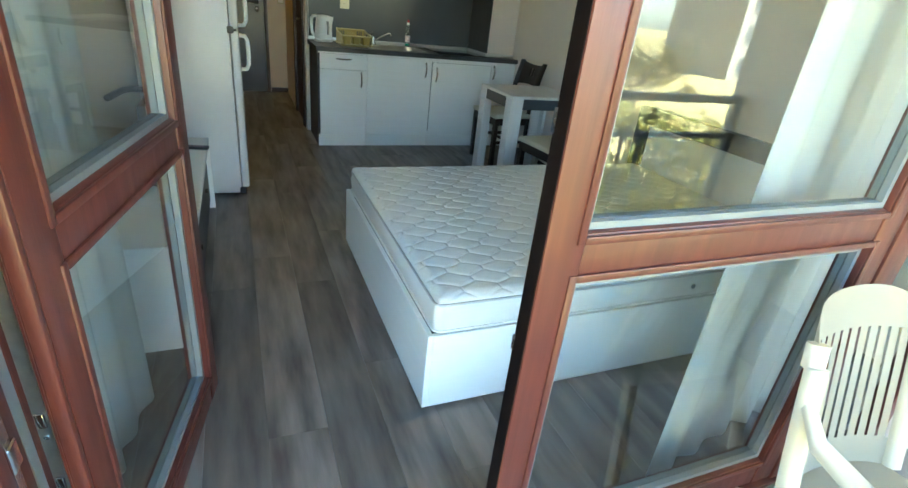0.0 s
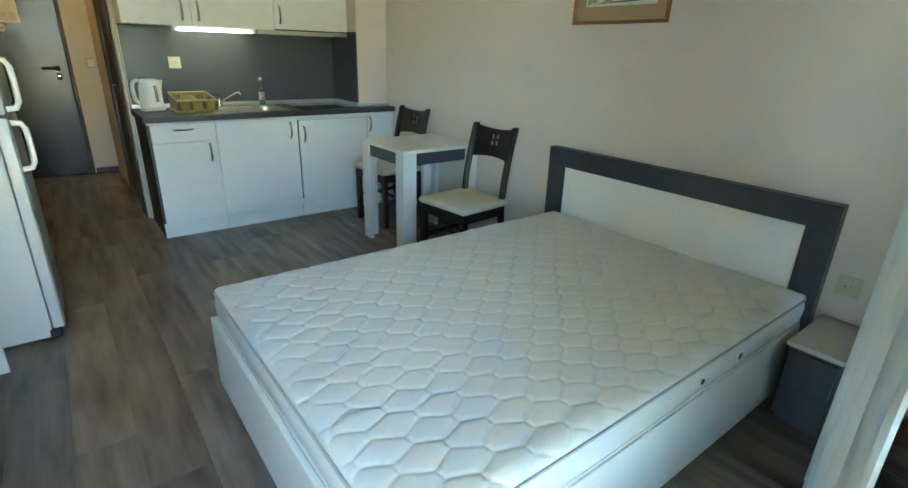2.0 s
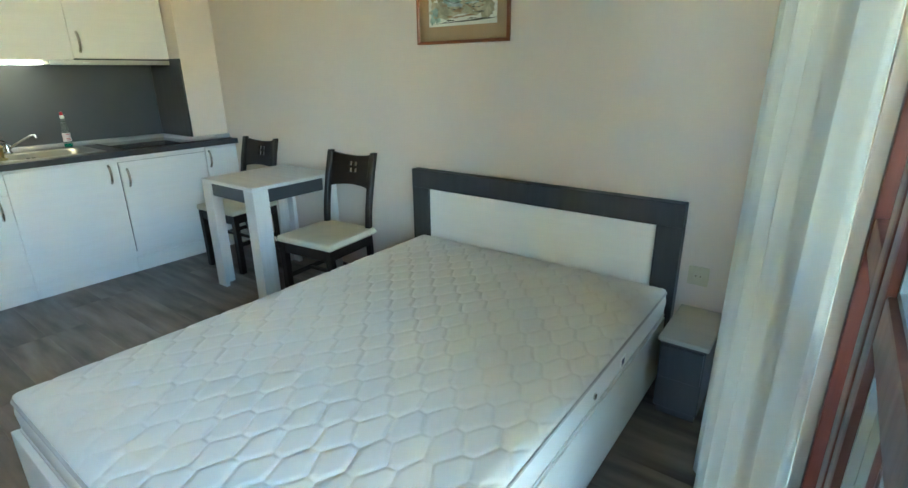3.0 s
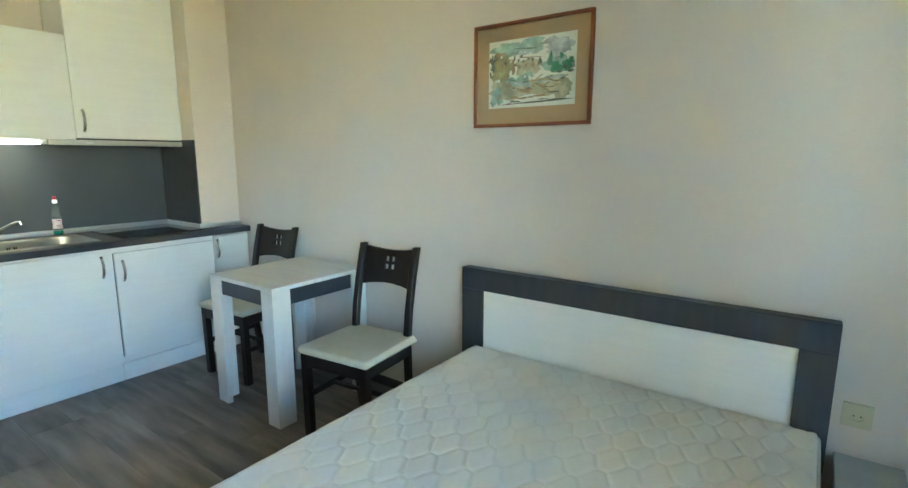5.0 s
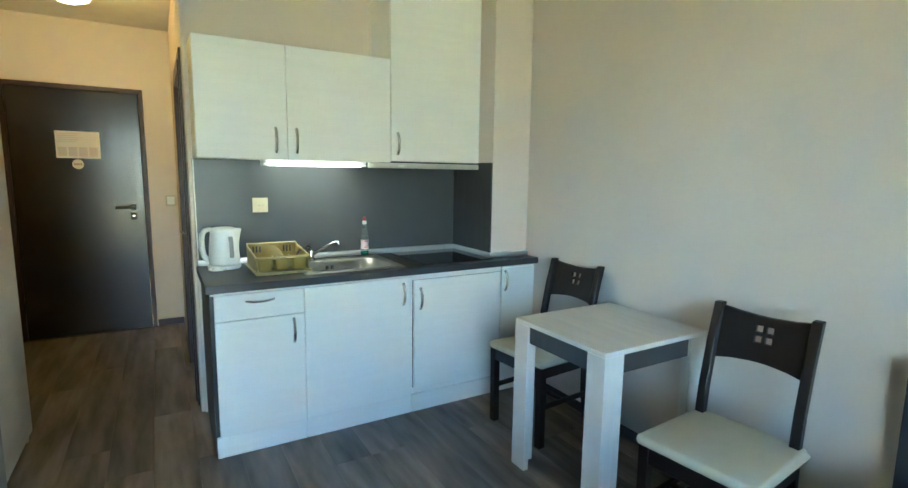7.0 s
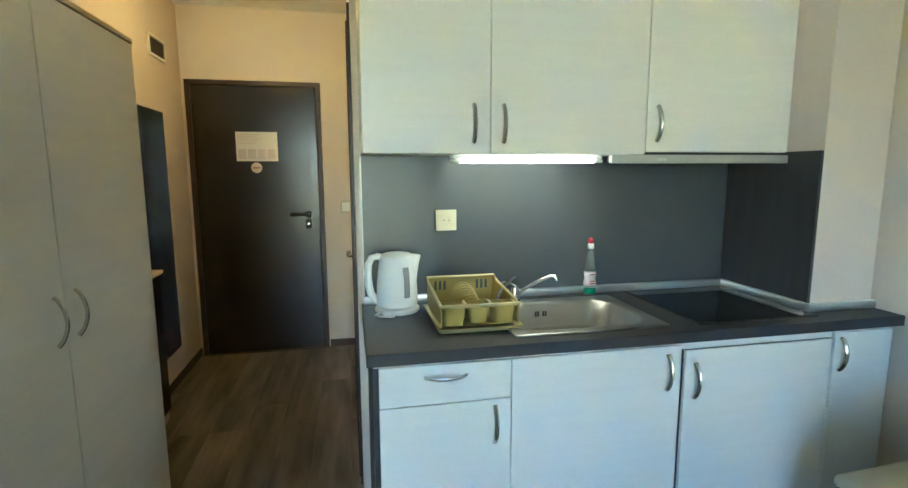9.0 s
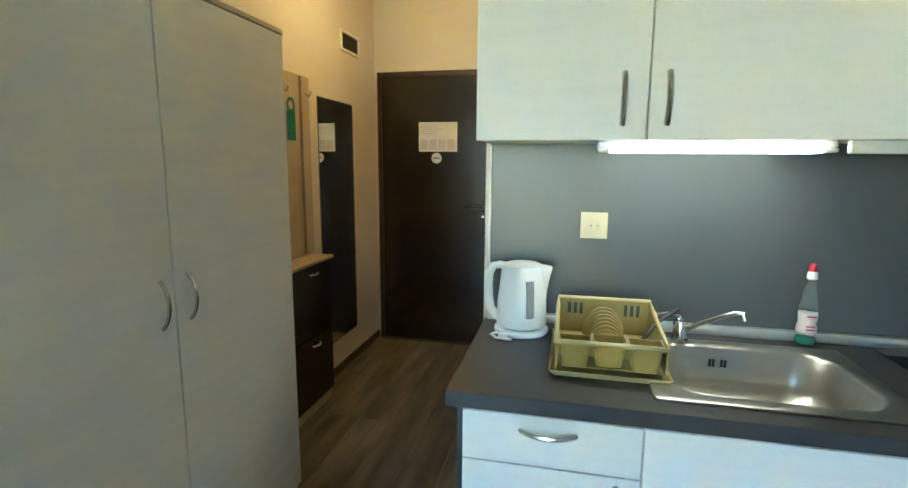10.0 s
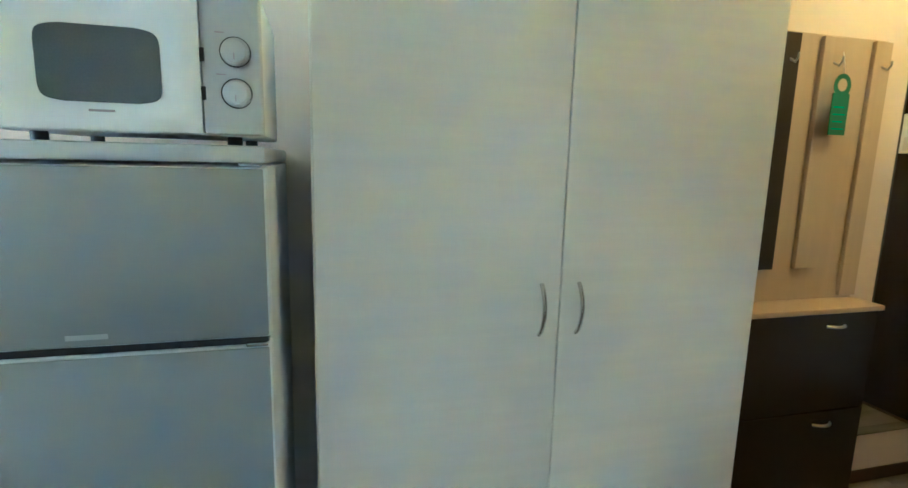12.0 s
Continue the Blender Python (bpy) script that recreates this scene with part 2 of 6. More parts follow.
csheer.inputs[0].default_value = 0.14
ct.links.new(cmix.outputs[0], csheer.inputs[1])
ct.links.new(csee.outputs[0], csheer.inputs[2])
ct.links.new(csheer.outputs[0], ct.nodes["Material Output"].inputs["Surface"])


# ---- building helpers ----
def chain(ob):
    m = Matrix.Identity(4)
    while ob:
        m = ob.matrix_basis @ m
        ob = ob.parent
    return m


def mesh_of(name, bm, material, angle=35):
    bmesh.ops.recalc_face_normals(bm, faces=bm.faces)
    me = bpy.data.meshes.new(name)
    bm.to_mesh(me)
    bm.free()
    me.materials.append(material)
    me.polygons.foreach_set("use_smooth", [True] * len(me.polygons))
    me.set_sharp_from_angle(angle=radians(angle))
    return me


def part(name, bm, material, parent, label="", local=False, angle=35):
    """One mesh under a thing; bm is in world metres, or in the thing's own space with local."""
    if not local:
        bm.transform(chain(parent).inverted())
    ob = new(name, mesh_of(name, bm, material, angle))
    ob.parent = parent
    if label:
        tagged(ob, label)
    return ob


def empty(name, place, label, category, group="", kind="", rz=0):
    ob = new(name)
    ob.empty_display_size = 0.05
    ob.matrix_basis = pose(*place, 0, 0, rz)
    return tagged(ob, label, category, group, kind)


def solid(name, bm, material, label="", category="", kind="structure", group="", angle=35):
    return tagged(new(name, mesh_of(name, bm, material, angle)), label, category, group, kind)


def box(x0, x1, y0, y1, z0, z1, bevel=0.0, seg=1, bm=None):
    """A box between two corners with its edges rounded."""
    one = bmesh.new()
    bmesh.ops.create_cube(one, size=1.0)
    bmesh.ops.transform(one, verts=one.verts, matrix=Matrix.Translation(((x0 + x1) / 2, (y0 + y1) / 2, (z0 + z1) / 2)) @ Matrix.Diagonal((x1 - x0, y1 - y0, z1 - z0, 1)))
    if bevel:
        bmesh.ops.bevel(one, geom=one.edges[:], offset=bevel, segments=seg, affect="EDGES", profile=0.5)
    if bm is None:
        return one
    return merge(bm, one)


def merge(bm, other):
    me = bpy.data.meshes.new("tmp")
    other.to_mesh(me)
    other.free()
    bm.from_mesh(me)
    bpy.data.meshes.remove(me)
    return bm


def rod(a, b, r, r2=None, seg=12, bm=None):
    a, b = Vector(a), Vector(b)
    bm = bm or bmesh.new()
    d = b - a
    m = Matrix.Translation((a + b) / 2) @ d.to_track_quat("Z", "Y").to_matrix().to_4x4()
    bmesh.ops.create_cone(bm, cap_ends=True, segments=seg, radius1=r, radius2=r if r2 is None else r2, depth=d.length, matrix=m)
    return bm


def sweep(points, r, seg=8, flat=1.0, bm=None):
    """A round or flattened bar along a line of points."""
    bm = bm or bmesh.new()
    pts = [Vector(p) for p in points]
    rings = []
    up = None
    for i, p in enumerate(pts):
        d = (pts[min(i + 1, len(pts) - 1)] - pts[max(i - 1, 0)]).normalized()
        if up is None:
            up = d.orthogonal().normalized()
        up = (up - d * up.dot(d)).normalized()
        side = d.cross(up)
        rings.append([bm.verts.new(p + up * (r * math.cos(2 * math.pi * k / seg)) + side * (r * flat * math.sin(2 * math.pi * k / seg))) for k in range(seg)])
    for a, b in zip(rings, rings[1:]):
        for k in range(seg):
            bm.faces.new((a[k], a[(k + 1) % seg], b[(k + 1) % seg], b[k]))
    bm.faces.new(rings[0])
    bm.faces.new(list(reversed(rings[-1])))
    return bm


def lathe(profile, centre, seg=32, squash=1.0, bm=None):
    """A turned body: profile of (radius, height)."""
    bm = bm or bmesh.new()
    rings = []
    for r, z in profile:
        rings.append([bm.verts.new((centre[0] + r * math.cos(2 * math.pi * k / seg), centre[1] + squash * r * math.sin(2 * math.pi * k / seg), centre[2] + z)) for k in range(seg)])
    for a, b in zip(rings, rings[1:]):
        for k in range(seg):
            bm.faces.new((a[k], a[(k + 1) % seg], b[(k + 1) % seg], b[k]))
    bm.faces.new(rings[0])
    bm.faces.new(list(reversed(rings[-1])))
    return bm


def prism(outline, lift, bm=None):
    """A plate from a closed outline, pushed along lift."""
    bm = bm or bmesh.new()
    lift = Vector(lift)
    low = [bm.verts.new(p) for p in outline]
    high = [bm.verts.new(Vector(p) + lift) for p in outline]
    bm.faces.new(low)
    bm.faces.new(list(reversed(high)))
    for i in range(len(low)):
        j = (i + 1) % len(low)
        bm.faces.new((low[i], low[j], high[j], high[i]))
    return bm


def bow_handle(a, b, out, r=0.0055, rise=0.026):
    """A bowed bar handle between its two feet."""
    a, b, out = Vector(a), Vector(b), Vector(out)
    n = 10
    pts = [a + (b - a) * (i / n) + out * (0.004 + rise * math.sin(math.pi * i / n) ** 0.7) for i in range(n + 1)]
    return sweep(pts, r, 8, 1.5)

# ---- structure ----
XL, XR, YB, YK, YD, H = -1.235, 1.97, -4.06, 0.588, 2.66, 2.62
T = 0.12
floor = solid("floor", box(XL - T, XR + T, YB - 0.02, YD + T, -0.16, -0.014), UNDER, "grey-brown wood-look laminate plank floor", "floor")
solid("ceiling", box(XL - T, XR + T, YB - 0.1, YD + T, H, H + 0.15), CEIL, "plain white painted ceiling", "ceiling")
solid("wall_west", box(XL - T, XL, YB - 0.1, YD + T, -0.16, H), WALL, "warm beige painted plaster wall", "wall")
solid("wall_east", box(XR, XR + T, YB - 0.1, YK + T, -0.16, H), WALL, "warm beige painted plaster wall", "wall")
solid("wall_kitchen", box(-0.012, XR, YK, YK + T, -0.16, H), WALL, "beige painted wall behind the kitchen units", "wall")
solid("wall_column", box(1.676, XR - 0.002, 0.098, YK - 0.002, 0, H - 0.002, 0.003), WALL, "beige boxed pillar beside the kitchen niche", "wall")
solid("wall_hall_end_a", box(XL, -1.215, YD, YD + T, -0.16, H), WALL, "beige wall beside the entrance door", "wall")
solid("wall_hall_end_b", box(-0.25, -0.03, YD, YD + T, -0.16, H), WALL, "beige wall beside the entrance door", "wall")
solid("wall_hall_end_top", box(-1.215, -0.25, YD, YD + T, 2.105, H), WALL, "beige wall above the entrance door", "wall")
solid("wall_hall_side_a", box(-0.03, -0.012 + T, YK + T + 0.001, 0.76, -0.16, H), WALL, "beige hall wall", "wall")
solid("wall_hall_side_b", box(-0.03, -0.012 + T, 1.56, YD + T, -0.16, H), WALL, "beige hall wall", "wall")
solid("wall_hall_side_top", box(-0.03, -0.012 + T, 0.76, 1.56, 2.05, H), WALL, "beige wall above the inner door", "wall")
solid("wall_hall_stub", box(-0.03, -0.0125, 0.60, YK + T, -0.16, H), WALL, "end of the beige wall beside the kitchen", "wall")

# closed rooms behind the two inner doors
solid("wall_corridor", box(-1.35, 0.10, YD + 0.30, YD + 0.40, -0.16, H), WALL, "plain corridor wall behind the entrance door", "wall")
solid("wall_corridor_side_a", box(-1.45, -1.356, YD + T + 0.001, YD + 0.40, -0.16, H), WALL, "plain corridor wall", "wall")
solid("wall_corridor_side_b", box(0.101, 0.20, YD + T + 0.001, YD + 0.40, -0.16, H), WALL, "plain corridor wall", "wall")
solid("ceiling_corridor", box(-1.45, 0.2, YD + T + 0.001, YD + 0.40, H, H + 0.15), CEIL, "plain corridor ceiling", "ceiling")
solid("wall_bathroom", box(0.40, 0.50, YK + T + 0.001, 1.85, -0.16, H), WALL, "plain wall of the closed inner room", "wall")
solid("wall_bathroom_side", box(0.109, 0.399, 1.70, 1.85, -0.16, H), WALL, "plain wall of the closed inner room", "wall")
solid("ceiling_bathroom", box(XL + 1.35, 0.5, YK + T + 0.001, 1.85, H + 0.151, H + 0.2), CEIL, "plain ceiling of the closed inner room", "ceiling")

# balcony side: lintel over the glazed doors
solid("wall_lintel", box(XL, XR, YB - 0.12, YB, 2.25, H), WALL, "beige lintel above the balcony doors", "wall")
solid("wall_pier", box(1.381, XR - 0.001, YB - 0.12, YB, -0.16, 2.2495), WALL, "beige wall pier beside the balcony door", "wall")
# building mass above and around the balcony
solid("wall_facade_upper", box(-9, 10, YB - 0.10, YB + 0.25, H + 0.15, 3.3), RENDERW, "ochre rendered facade above the flat", "wall")
solid("wall_facade_west", box(-9, XL - T, YB - 0.12, YB + 0.2, -3.2, H + 0.15), RENDERW, "ochre rendered facade", "wall")
solid("wall_facade_east", box(XR + T, 10, YB - 0.12, YB + 0.2, -3.2, H + 0.15), RENDERW, "ochre rendered facade", "wall")

# skirting
for name, (x0, x1, y0, y1) in (("baseboard_east", (XR - 0.012, XR, -3.9, -0.03)), ("baseboard_hall_end", (-0.245, -0.032, YD - 0.012, YD)),
                               ("baseboard_west", (XL, XL + 0.012, 1.6, YD - 0.002)), ("baseboard_west_b", (XL, XL + 0.012, -3.9, -2.96))):
    solid(name, box(x0, x1, y0, y1, 0, 0.06, 0.003), BROWNF if "hall" in name or name == "baseboard_west" else GREY_DARK, "narrow laminate skirting board", "baseboard")


# ---- balcony doors ----
def leaf(name, width, label, open_to, base=0.09, top=2.20, rebate=False):
    """A glazed door leaf with a middle rail: hinge edge at its origin, running along +x, 7 cm deep."""
    door = empty(name, (0, 0, 0), label, "glazed door", kind="structure")
    door.matrix_basis = open_to
    s, d = 0.082, 0.036
    if rebate:
        st = part("stile", box(0, s, -d, 0.004, base, top, 0.005, 2), MAHOG, door, local=True)
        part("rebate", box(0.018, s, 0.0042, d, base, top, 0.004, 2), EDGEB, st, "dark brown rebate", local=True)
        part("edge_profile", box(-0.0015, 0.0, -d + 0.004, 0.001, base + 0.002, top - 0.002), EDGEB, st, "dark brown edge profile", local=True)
    else:
        part("stile", box(0, s, -d, d, base, top, 0.008, 2), MAHOG, door, local=True)
    part("stile", box(width - s, width, -d, d, base, top, 0.008, 2), MAHOG, door, local=True)
    for z0, z1 in ((base, base + 0.10), (0.912, 1.012), (top - 0.10, top)):
        part("rail", box(s, width - s, -d + 0.003, d - 0.003, z0, z1, 0.006, 2), MAHOG, door, local=True)
    for z0, z1 in ((base + 0.10, 0.912), (1.012, top - 0.10)):
        p = part("pane", box(s - 0.002, width - s + 0.002, -0.003, 0.003, z0 - 0.002, z1 + 0.002), PANE, door, "clear glass pane", local=True)
        p.visible_shadow = False
        gasket = bmesh.new()
        for side in (-1, 1):
            y = side * 0.011
            box(s, width - s, y - 0.008, y + 0.008, z0, z0 + 0.014, 0, 1, gasket)
            box(s, width - s, y - 0.008, y + 0.008, z1 - 0.014, z1, 0, 1, gasket)
            box(s, s + 0.014, y - 0.008, y + 0.008, z0 + 0.014, z1 - 0.014, 0, 1, gasket)
            box(width - s - 0.014, width - s, y - 0.008, y + 0.008, z0 + 0.014, z1 - 0.014, 0, 1, gasket)
        part("glazing_bead", gasket, BEAD, door, "grey sealing strip", local=True)
        y0, y1 = -d - 0.004, -d + 0.004
        trim = bmesh.new()
        for a0, a1, b0, b1 in ((s - 0.020, s - 0.004, z0 - 0.020, z1 + 0.020), (width - s + 0.004, width - s + 0.020, z0 - 0.020, z1 + 0.020),
                               (s - 0.004, width - s + 0.004, z0 - 0.020, z0 - 0.004), (s - 0.004, width - s + 0.004, z1 + 0.004, z1 + 0.020)):
            box(a0, a1, y0, y1, b0, b1, 0.003, 2, trim)
        part("moulding", trim, MAHOG, door, "narrow raised moulding round the pane", local=True)
    return door


YW = -4.13
# inward-open leaf, hinged at the west jamb
door_open = leaf("door_balcony_open", 0.768, "open mahogany-coloured glazed balcony door swung into the room", pose(-0.980, -4.035, 0, 0, 0, 79.3))
part("handle_plate", box(0.715, 0.74, 0.036, 0.042, 0.98, 1.12, 0.003), CHROME, door_open, "chrome plate", local=True)
part("handle", sweep([(0.727, 0.042, 1.07), (0.727, 0.075, 1.07), (0.71, 0.085, 1.07), (0.61, 0.085, 1.068)], 0.0075), IRON, door_open, "dark lever handle", local=True)
for z in (0.32, 0.52, 1.35, 1.9):
    part("lock_bolt", box(0.765, 0.772, -0.012, 0.012, z, z + 0.10, 0.002), CHROME, door_open, "steel lock fitting", local=True)
part("lock_rail", box(0.7675, 0.7695, -0.009, 0.009, 0.14, 2.15), NICKEL, door_open, "steel lock rail", local=True)
# stepped hinge edge with its steel fittings
part("edge_lip", box(-0.014, -0.0002, -0.0355, -0.013, 0.095, 2.195, 0.004, 2), MAHOG, door_open, "stepped edge profile", local=True)
part("edge_bead", box(-0.006, -0.0002, -0.0128, -0.006, 0.095, 2.195, 0.002), MAHOG, door_open, "narrow edge bead", local=True)
part("edge_rail", box(-0.0025, -0.0002, 0.000, 0.020, 0.11, 2.18), STRIKE, door_open, "steel fitting rail", local=True)
for z in (0.24, 0.40, 0.54, 0.68, 0.97, 1.34):
    part("edge_fitting", box(-0.009, -0.0025, 0.002, 0.016, z, z + 0.030, 0.003, 2), CHROME, door_open, "small chrome fitting", local=True)
    part("screw", rod((-0.0045, 0.010, z - 0.022), (-0.0020, 0.010, z - 0.022), 0.0042), NICKEL, door_open, local=True)
# closed leaf
door_shut = leaf("door_balcony_shut", 1.02, "closed mahogany-coloured glazed balcony door with a middle rail", pose(-0.214, YW, 0), rebate=True)
for z, hgt in ((0.735, 0.034), (1.171, 0.040)):
    plate = part("strike_plate", box(0.0120, 0.0178, 0.011, 0.032, z, z + hgt, 0.001), STRIKE, door_shut, "steel strike plate with screws", local=True)
    for k, rr in ((0.009, 0.003), (hgt / 2, 0.005), (hgt - 0.009, 0.003)):
        part("screw", rod((0.0108, 0.0215, z + k), (0.0121, 0.0215, z + k), rr), NICKEL, plate, local=True)
# frame round the doors and the fixed window beside them
fr = empty("window_frame_balcony", (0, YW, 0), "mahogany-coloured fixed frame round the balcony doors", "window frame", kind="structure")
part("jamb", box(XL, XL + 0.06, YW - 0.035, YW + 0.035, 0, 2.25, 0.006, 2), MAHOG, fr)
part("jamb", box(-1.050, -0.995, YW - 0.04, YW + 0.04, 0, 2.25, 0.006, 2), MAHOG, fr)
part("lock_rail", box(-0.9962, -0.9935, YW - 0.012, YW + 0.006, 0.1, 2.2), NICKEL, fr, "steel rail with fittings")
for z in (0.42, 0.56, 0.70, 0.98, 1.3):
    part("keep", box(-0.9935, -0.988, YW - 0.018, YW + 0.010, z, z + 0.045, 0.002), CHROME, fr, "small steel keep")
part("mullion", box(0.808, 0.90, YW - 0.04, YW + 0.04, 0.086, 2.205, 0.006, 2), MAHOG, fr)
part("jamb", box(1.32, 1.38, YW - 0.035, YW + 0.035, 0, 2.25, 0.006, 2), MAHOG, fr)
part("head", box(XL + 0.06, 1.32, YW - 0.036, YW + 0.036, 2.206, 2.25, 0.006, 2), MAHOG, fr)
part("threshold", box(XL + 0.06, 1.32, YW - 0.05, YW + 0.04, 0.0, 0.085, 0.006, 2), MAHOG, fr)
part("rail", box(XL + 0.06, -1.05, YW - 0.03, YW + 0.03, 0.912, 1.012, 0.006, 2), MAHOG, fr)
part("rail", box(0.90, 1.32, YW - 0.03, YW + 0.03, 0.912, 1.012, 0.006, 2), MAHOG, fr)
for x0, x1 in ((XL + 0.06, -1.05), (0.90, 1.32)):
    for z0, z1 in ((0.085, 0.912), (1.012, 2.206)):
        p = part("pane", box(x0 - 0.002, x1 + 0.002, YW - 0.003, YW + 0.003, z0 - 0.002, z1 + 0.002), PANE, fr, "clear glass pane")
        p.visible_shadow = False


# ---- curtains ----
def curtain(name, a, b, z0, z1, folds, depth, label, seed):
    """Cloth hanging in folds between two points of the plan."""
    rng = random.Random(seed)
    nx, nz = folds * 10, 26
    phase = [rng.uniform(0, 6.3) for _ in range(4)]
    run = Vector((b[0] - a[0], b[1] - a[1], 0))
    across = Vector((-run.y, run.x, 0)).normalized()
    bm = bmesh.new()
    grid = []
    for j in range(nz + 1):
        v = j / nz
        row = []
        for i in range(nx + 1):
            u = i / nx
            w = math.sin(2 * math.pi * folds * u + 0.9 * math.sin(6 * u + phase[0]) + 0.35 * math.sin(5 * v + phase[1]))
            amp = depth * (0.6 + 0.4 * math.sin(7 * u + phase[2])) * (0.55 + 0.45 * (1 - v)) * min(1.0, 0.35 + 2.5 * u)
            p = Vector((a[0], a[1], z0 + (z1 - z0) * v)) + run * u + across * (amp * w)
            p += run.normalized() * 0.012 * math.sin(4 * v + 9 * u + phase[3]) * (1 - v)
            row.append(bm.verts.new(p))
        grid.append(row)
    for j in range(nz):
        for i in range(nx):
            bm.faces.new((grid[j][i], grid[j][i + 1], grid[j + 1][i + 1], grid[j + 1][i]))
    ob = tagged(new(name, mesh_of(name, bm, cloth, 180)), label, "curtain")
    sol = ob.modifiers.new("thick", "SOLIDIFY")
    sol.thickness = 0.0012
    return ob


curtain("curtain", (0.46, -4.02), (1.44, -3.80), 0.03, 2.46, 7, 0.045, "white sheer floor-length curtain beside the balcony door", 3)
curtain("curtain", (-1.16, -3.95), (-1.03, -3.22), 0.02, 2.46, 6, 0.04, "white sheer curtain pushed aside by the open balcony door", 5)
rail = empty("curtain_rail", (0, -3.9, 2.47), "white curtain rail under the ceiling", "curtain rail")
part("track", box(XL + 0.01, XR - 0.01, -3.92, -3.84, 2.47, 2.50, 0.004), WHITEP, rail)
for x in (-0.9, 0.4, 1.6):
    part("bracket", box(x - 0.015, x + 0.015, -3.90, -3.86, 2.50, H, 0.002), WHITEP, rail)


# ---- bed ----
bed = empty("bed", (0.86, -2.79, 0), "white laminate double bed base with a dark grey framed headboard", "bed")
part("side_panel", box(-0.118, 1.86, -3.507, -3.487, 0.012, 0.324, 0.002), WHITE_FRONT, bed)
part("side_panel", box(-0.118, 1.86, -2.085, -2.065, 0.012, 0.324, 0.002), WHITE_FRONT, bed)
part("foot_panel", box(-0.138, -0.118, -3.507, -2.065, 0.012, 0.327, 0.002), WHITE_FRONT, bed)
part("slat_base", box(-0.117, 1.86, -3.486, -2.086, 0.20, 0.285), GREY_DARK, bed)
for x in (0.0, 1.7):
    for y in (-3.40, -2.17):
        part("leg", box(x, x + 0.06, y - 0.03, y + 0.03, 0, 0.2, 0.002), GREY_DARK, bed)
hb = part("headboard", box(1.888, 1.945, -3.524, -1.994, 0.0, 0.30, 0.002), GREY_DARK, bed, "dark grey headboard frame round a white panel")
part("stile", box(1.888, 1.945, -2.114, -1.994, 0.30, 0.735, 0.002), GREY_DARK, hb)
part("stile", box(1.888, 1.945, -3.524, -3.414, 0.30, 0.735, 0.002), GREY_DARK, hb)
part("top_rail", box(1.886, 1.945, -3.524, -1.994, 0.735, 0.843, 0.003), GREY_DARK, hb)
part("panel", box(1.905, 1.935, -3.414, -2.114, 0.30, 0.735), WHITE_UP, hb, "white laminate panel")


def quilt(x, y):
    """Distance in metres from the nearest seam of a drawn-out honeycomb."""
    half, rise, tip = QHALF, QRISE, QTIP
    step = 2 * tip - rise
    best = -1.0
    for ox, oy in ((0.0, 0.0), (half, step)):
        a, b = x - QSHIFT[0] - ox, y - QSHIFT[1] - oy
        a = abs(a - 2 * half * round(a / (2 * half)))
        b = abs(b - 2 * step * round(b / (2 * step)))
        best = max(best, min(half - a, (tip - rise * a / half - b) * 0.893))
    return max(best, 0.0)


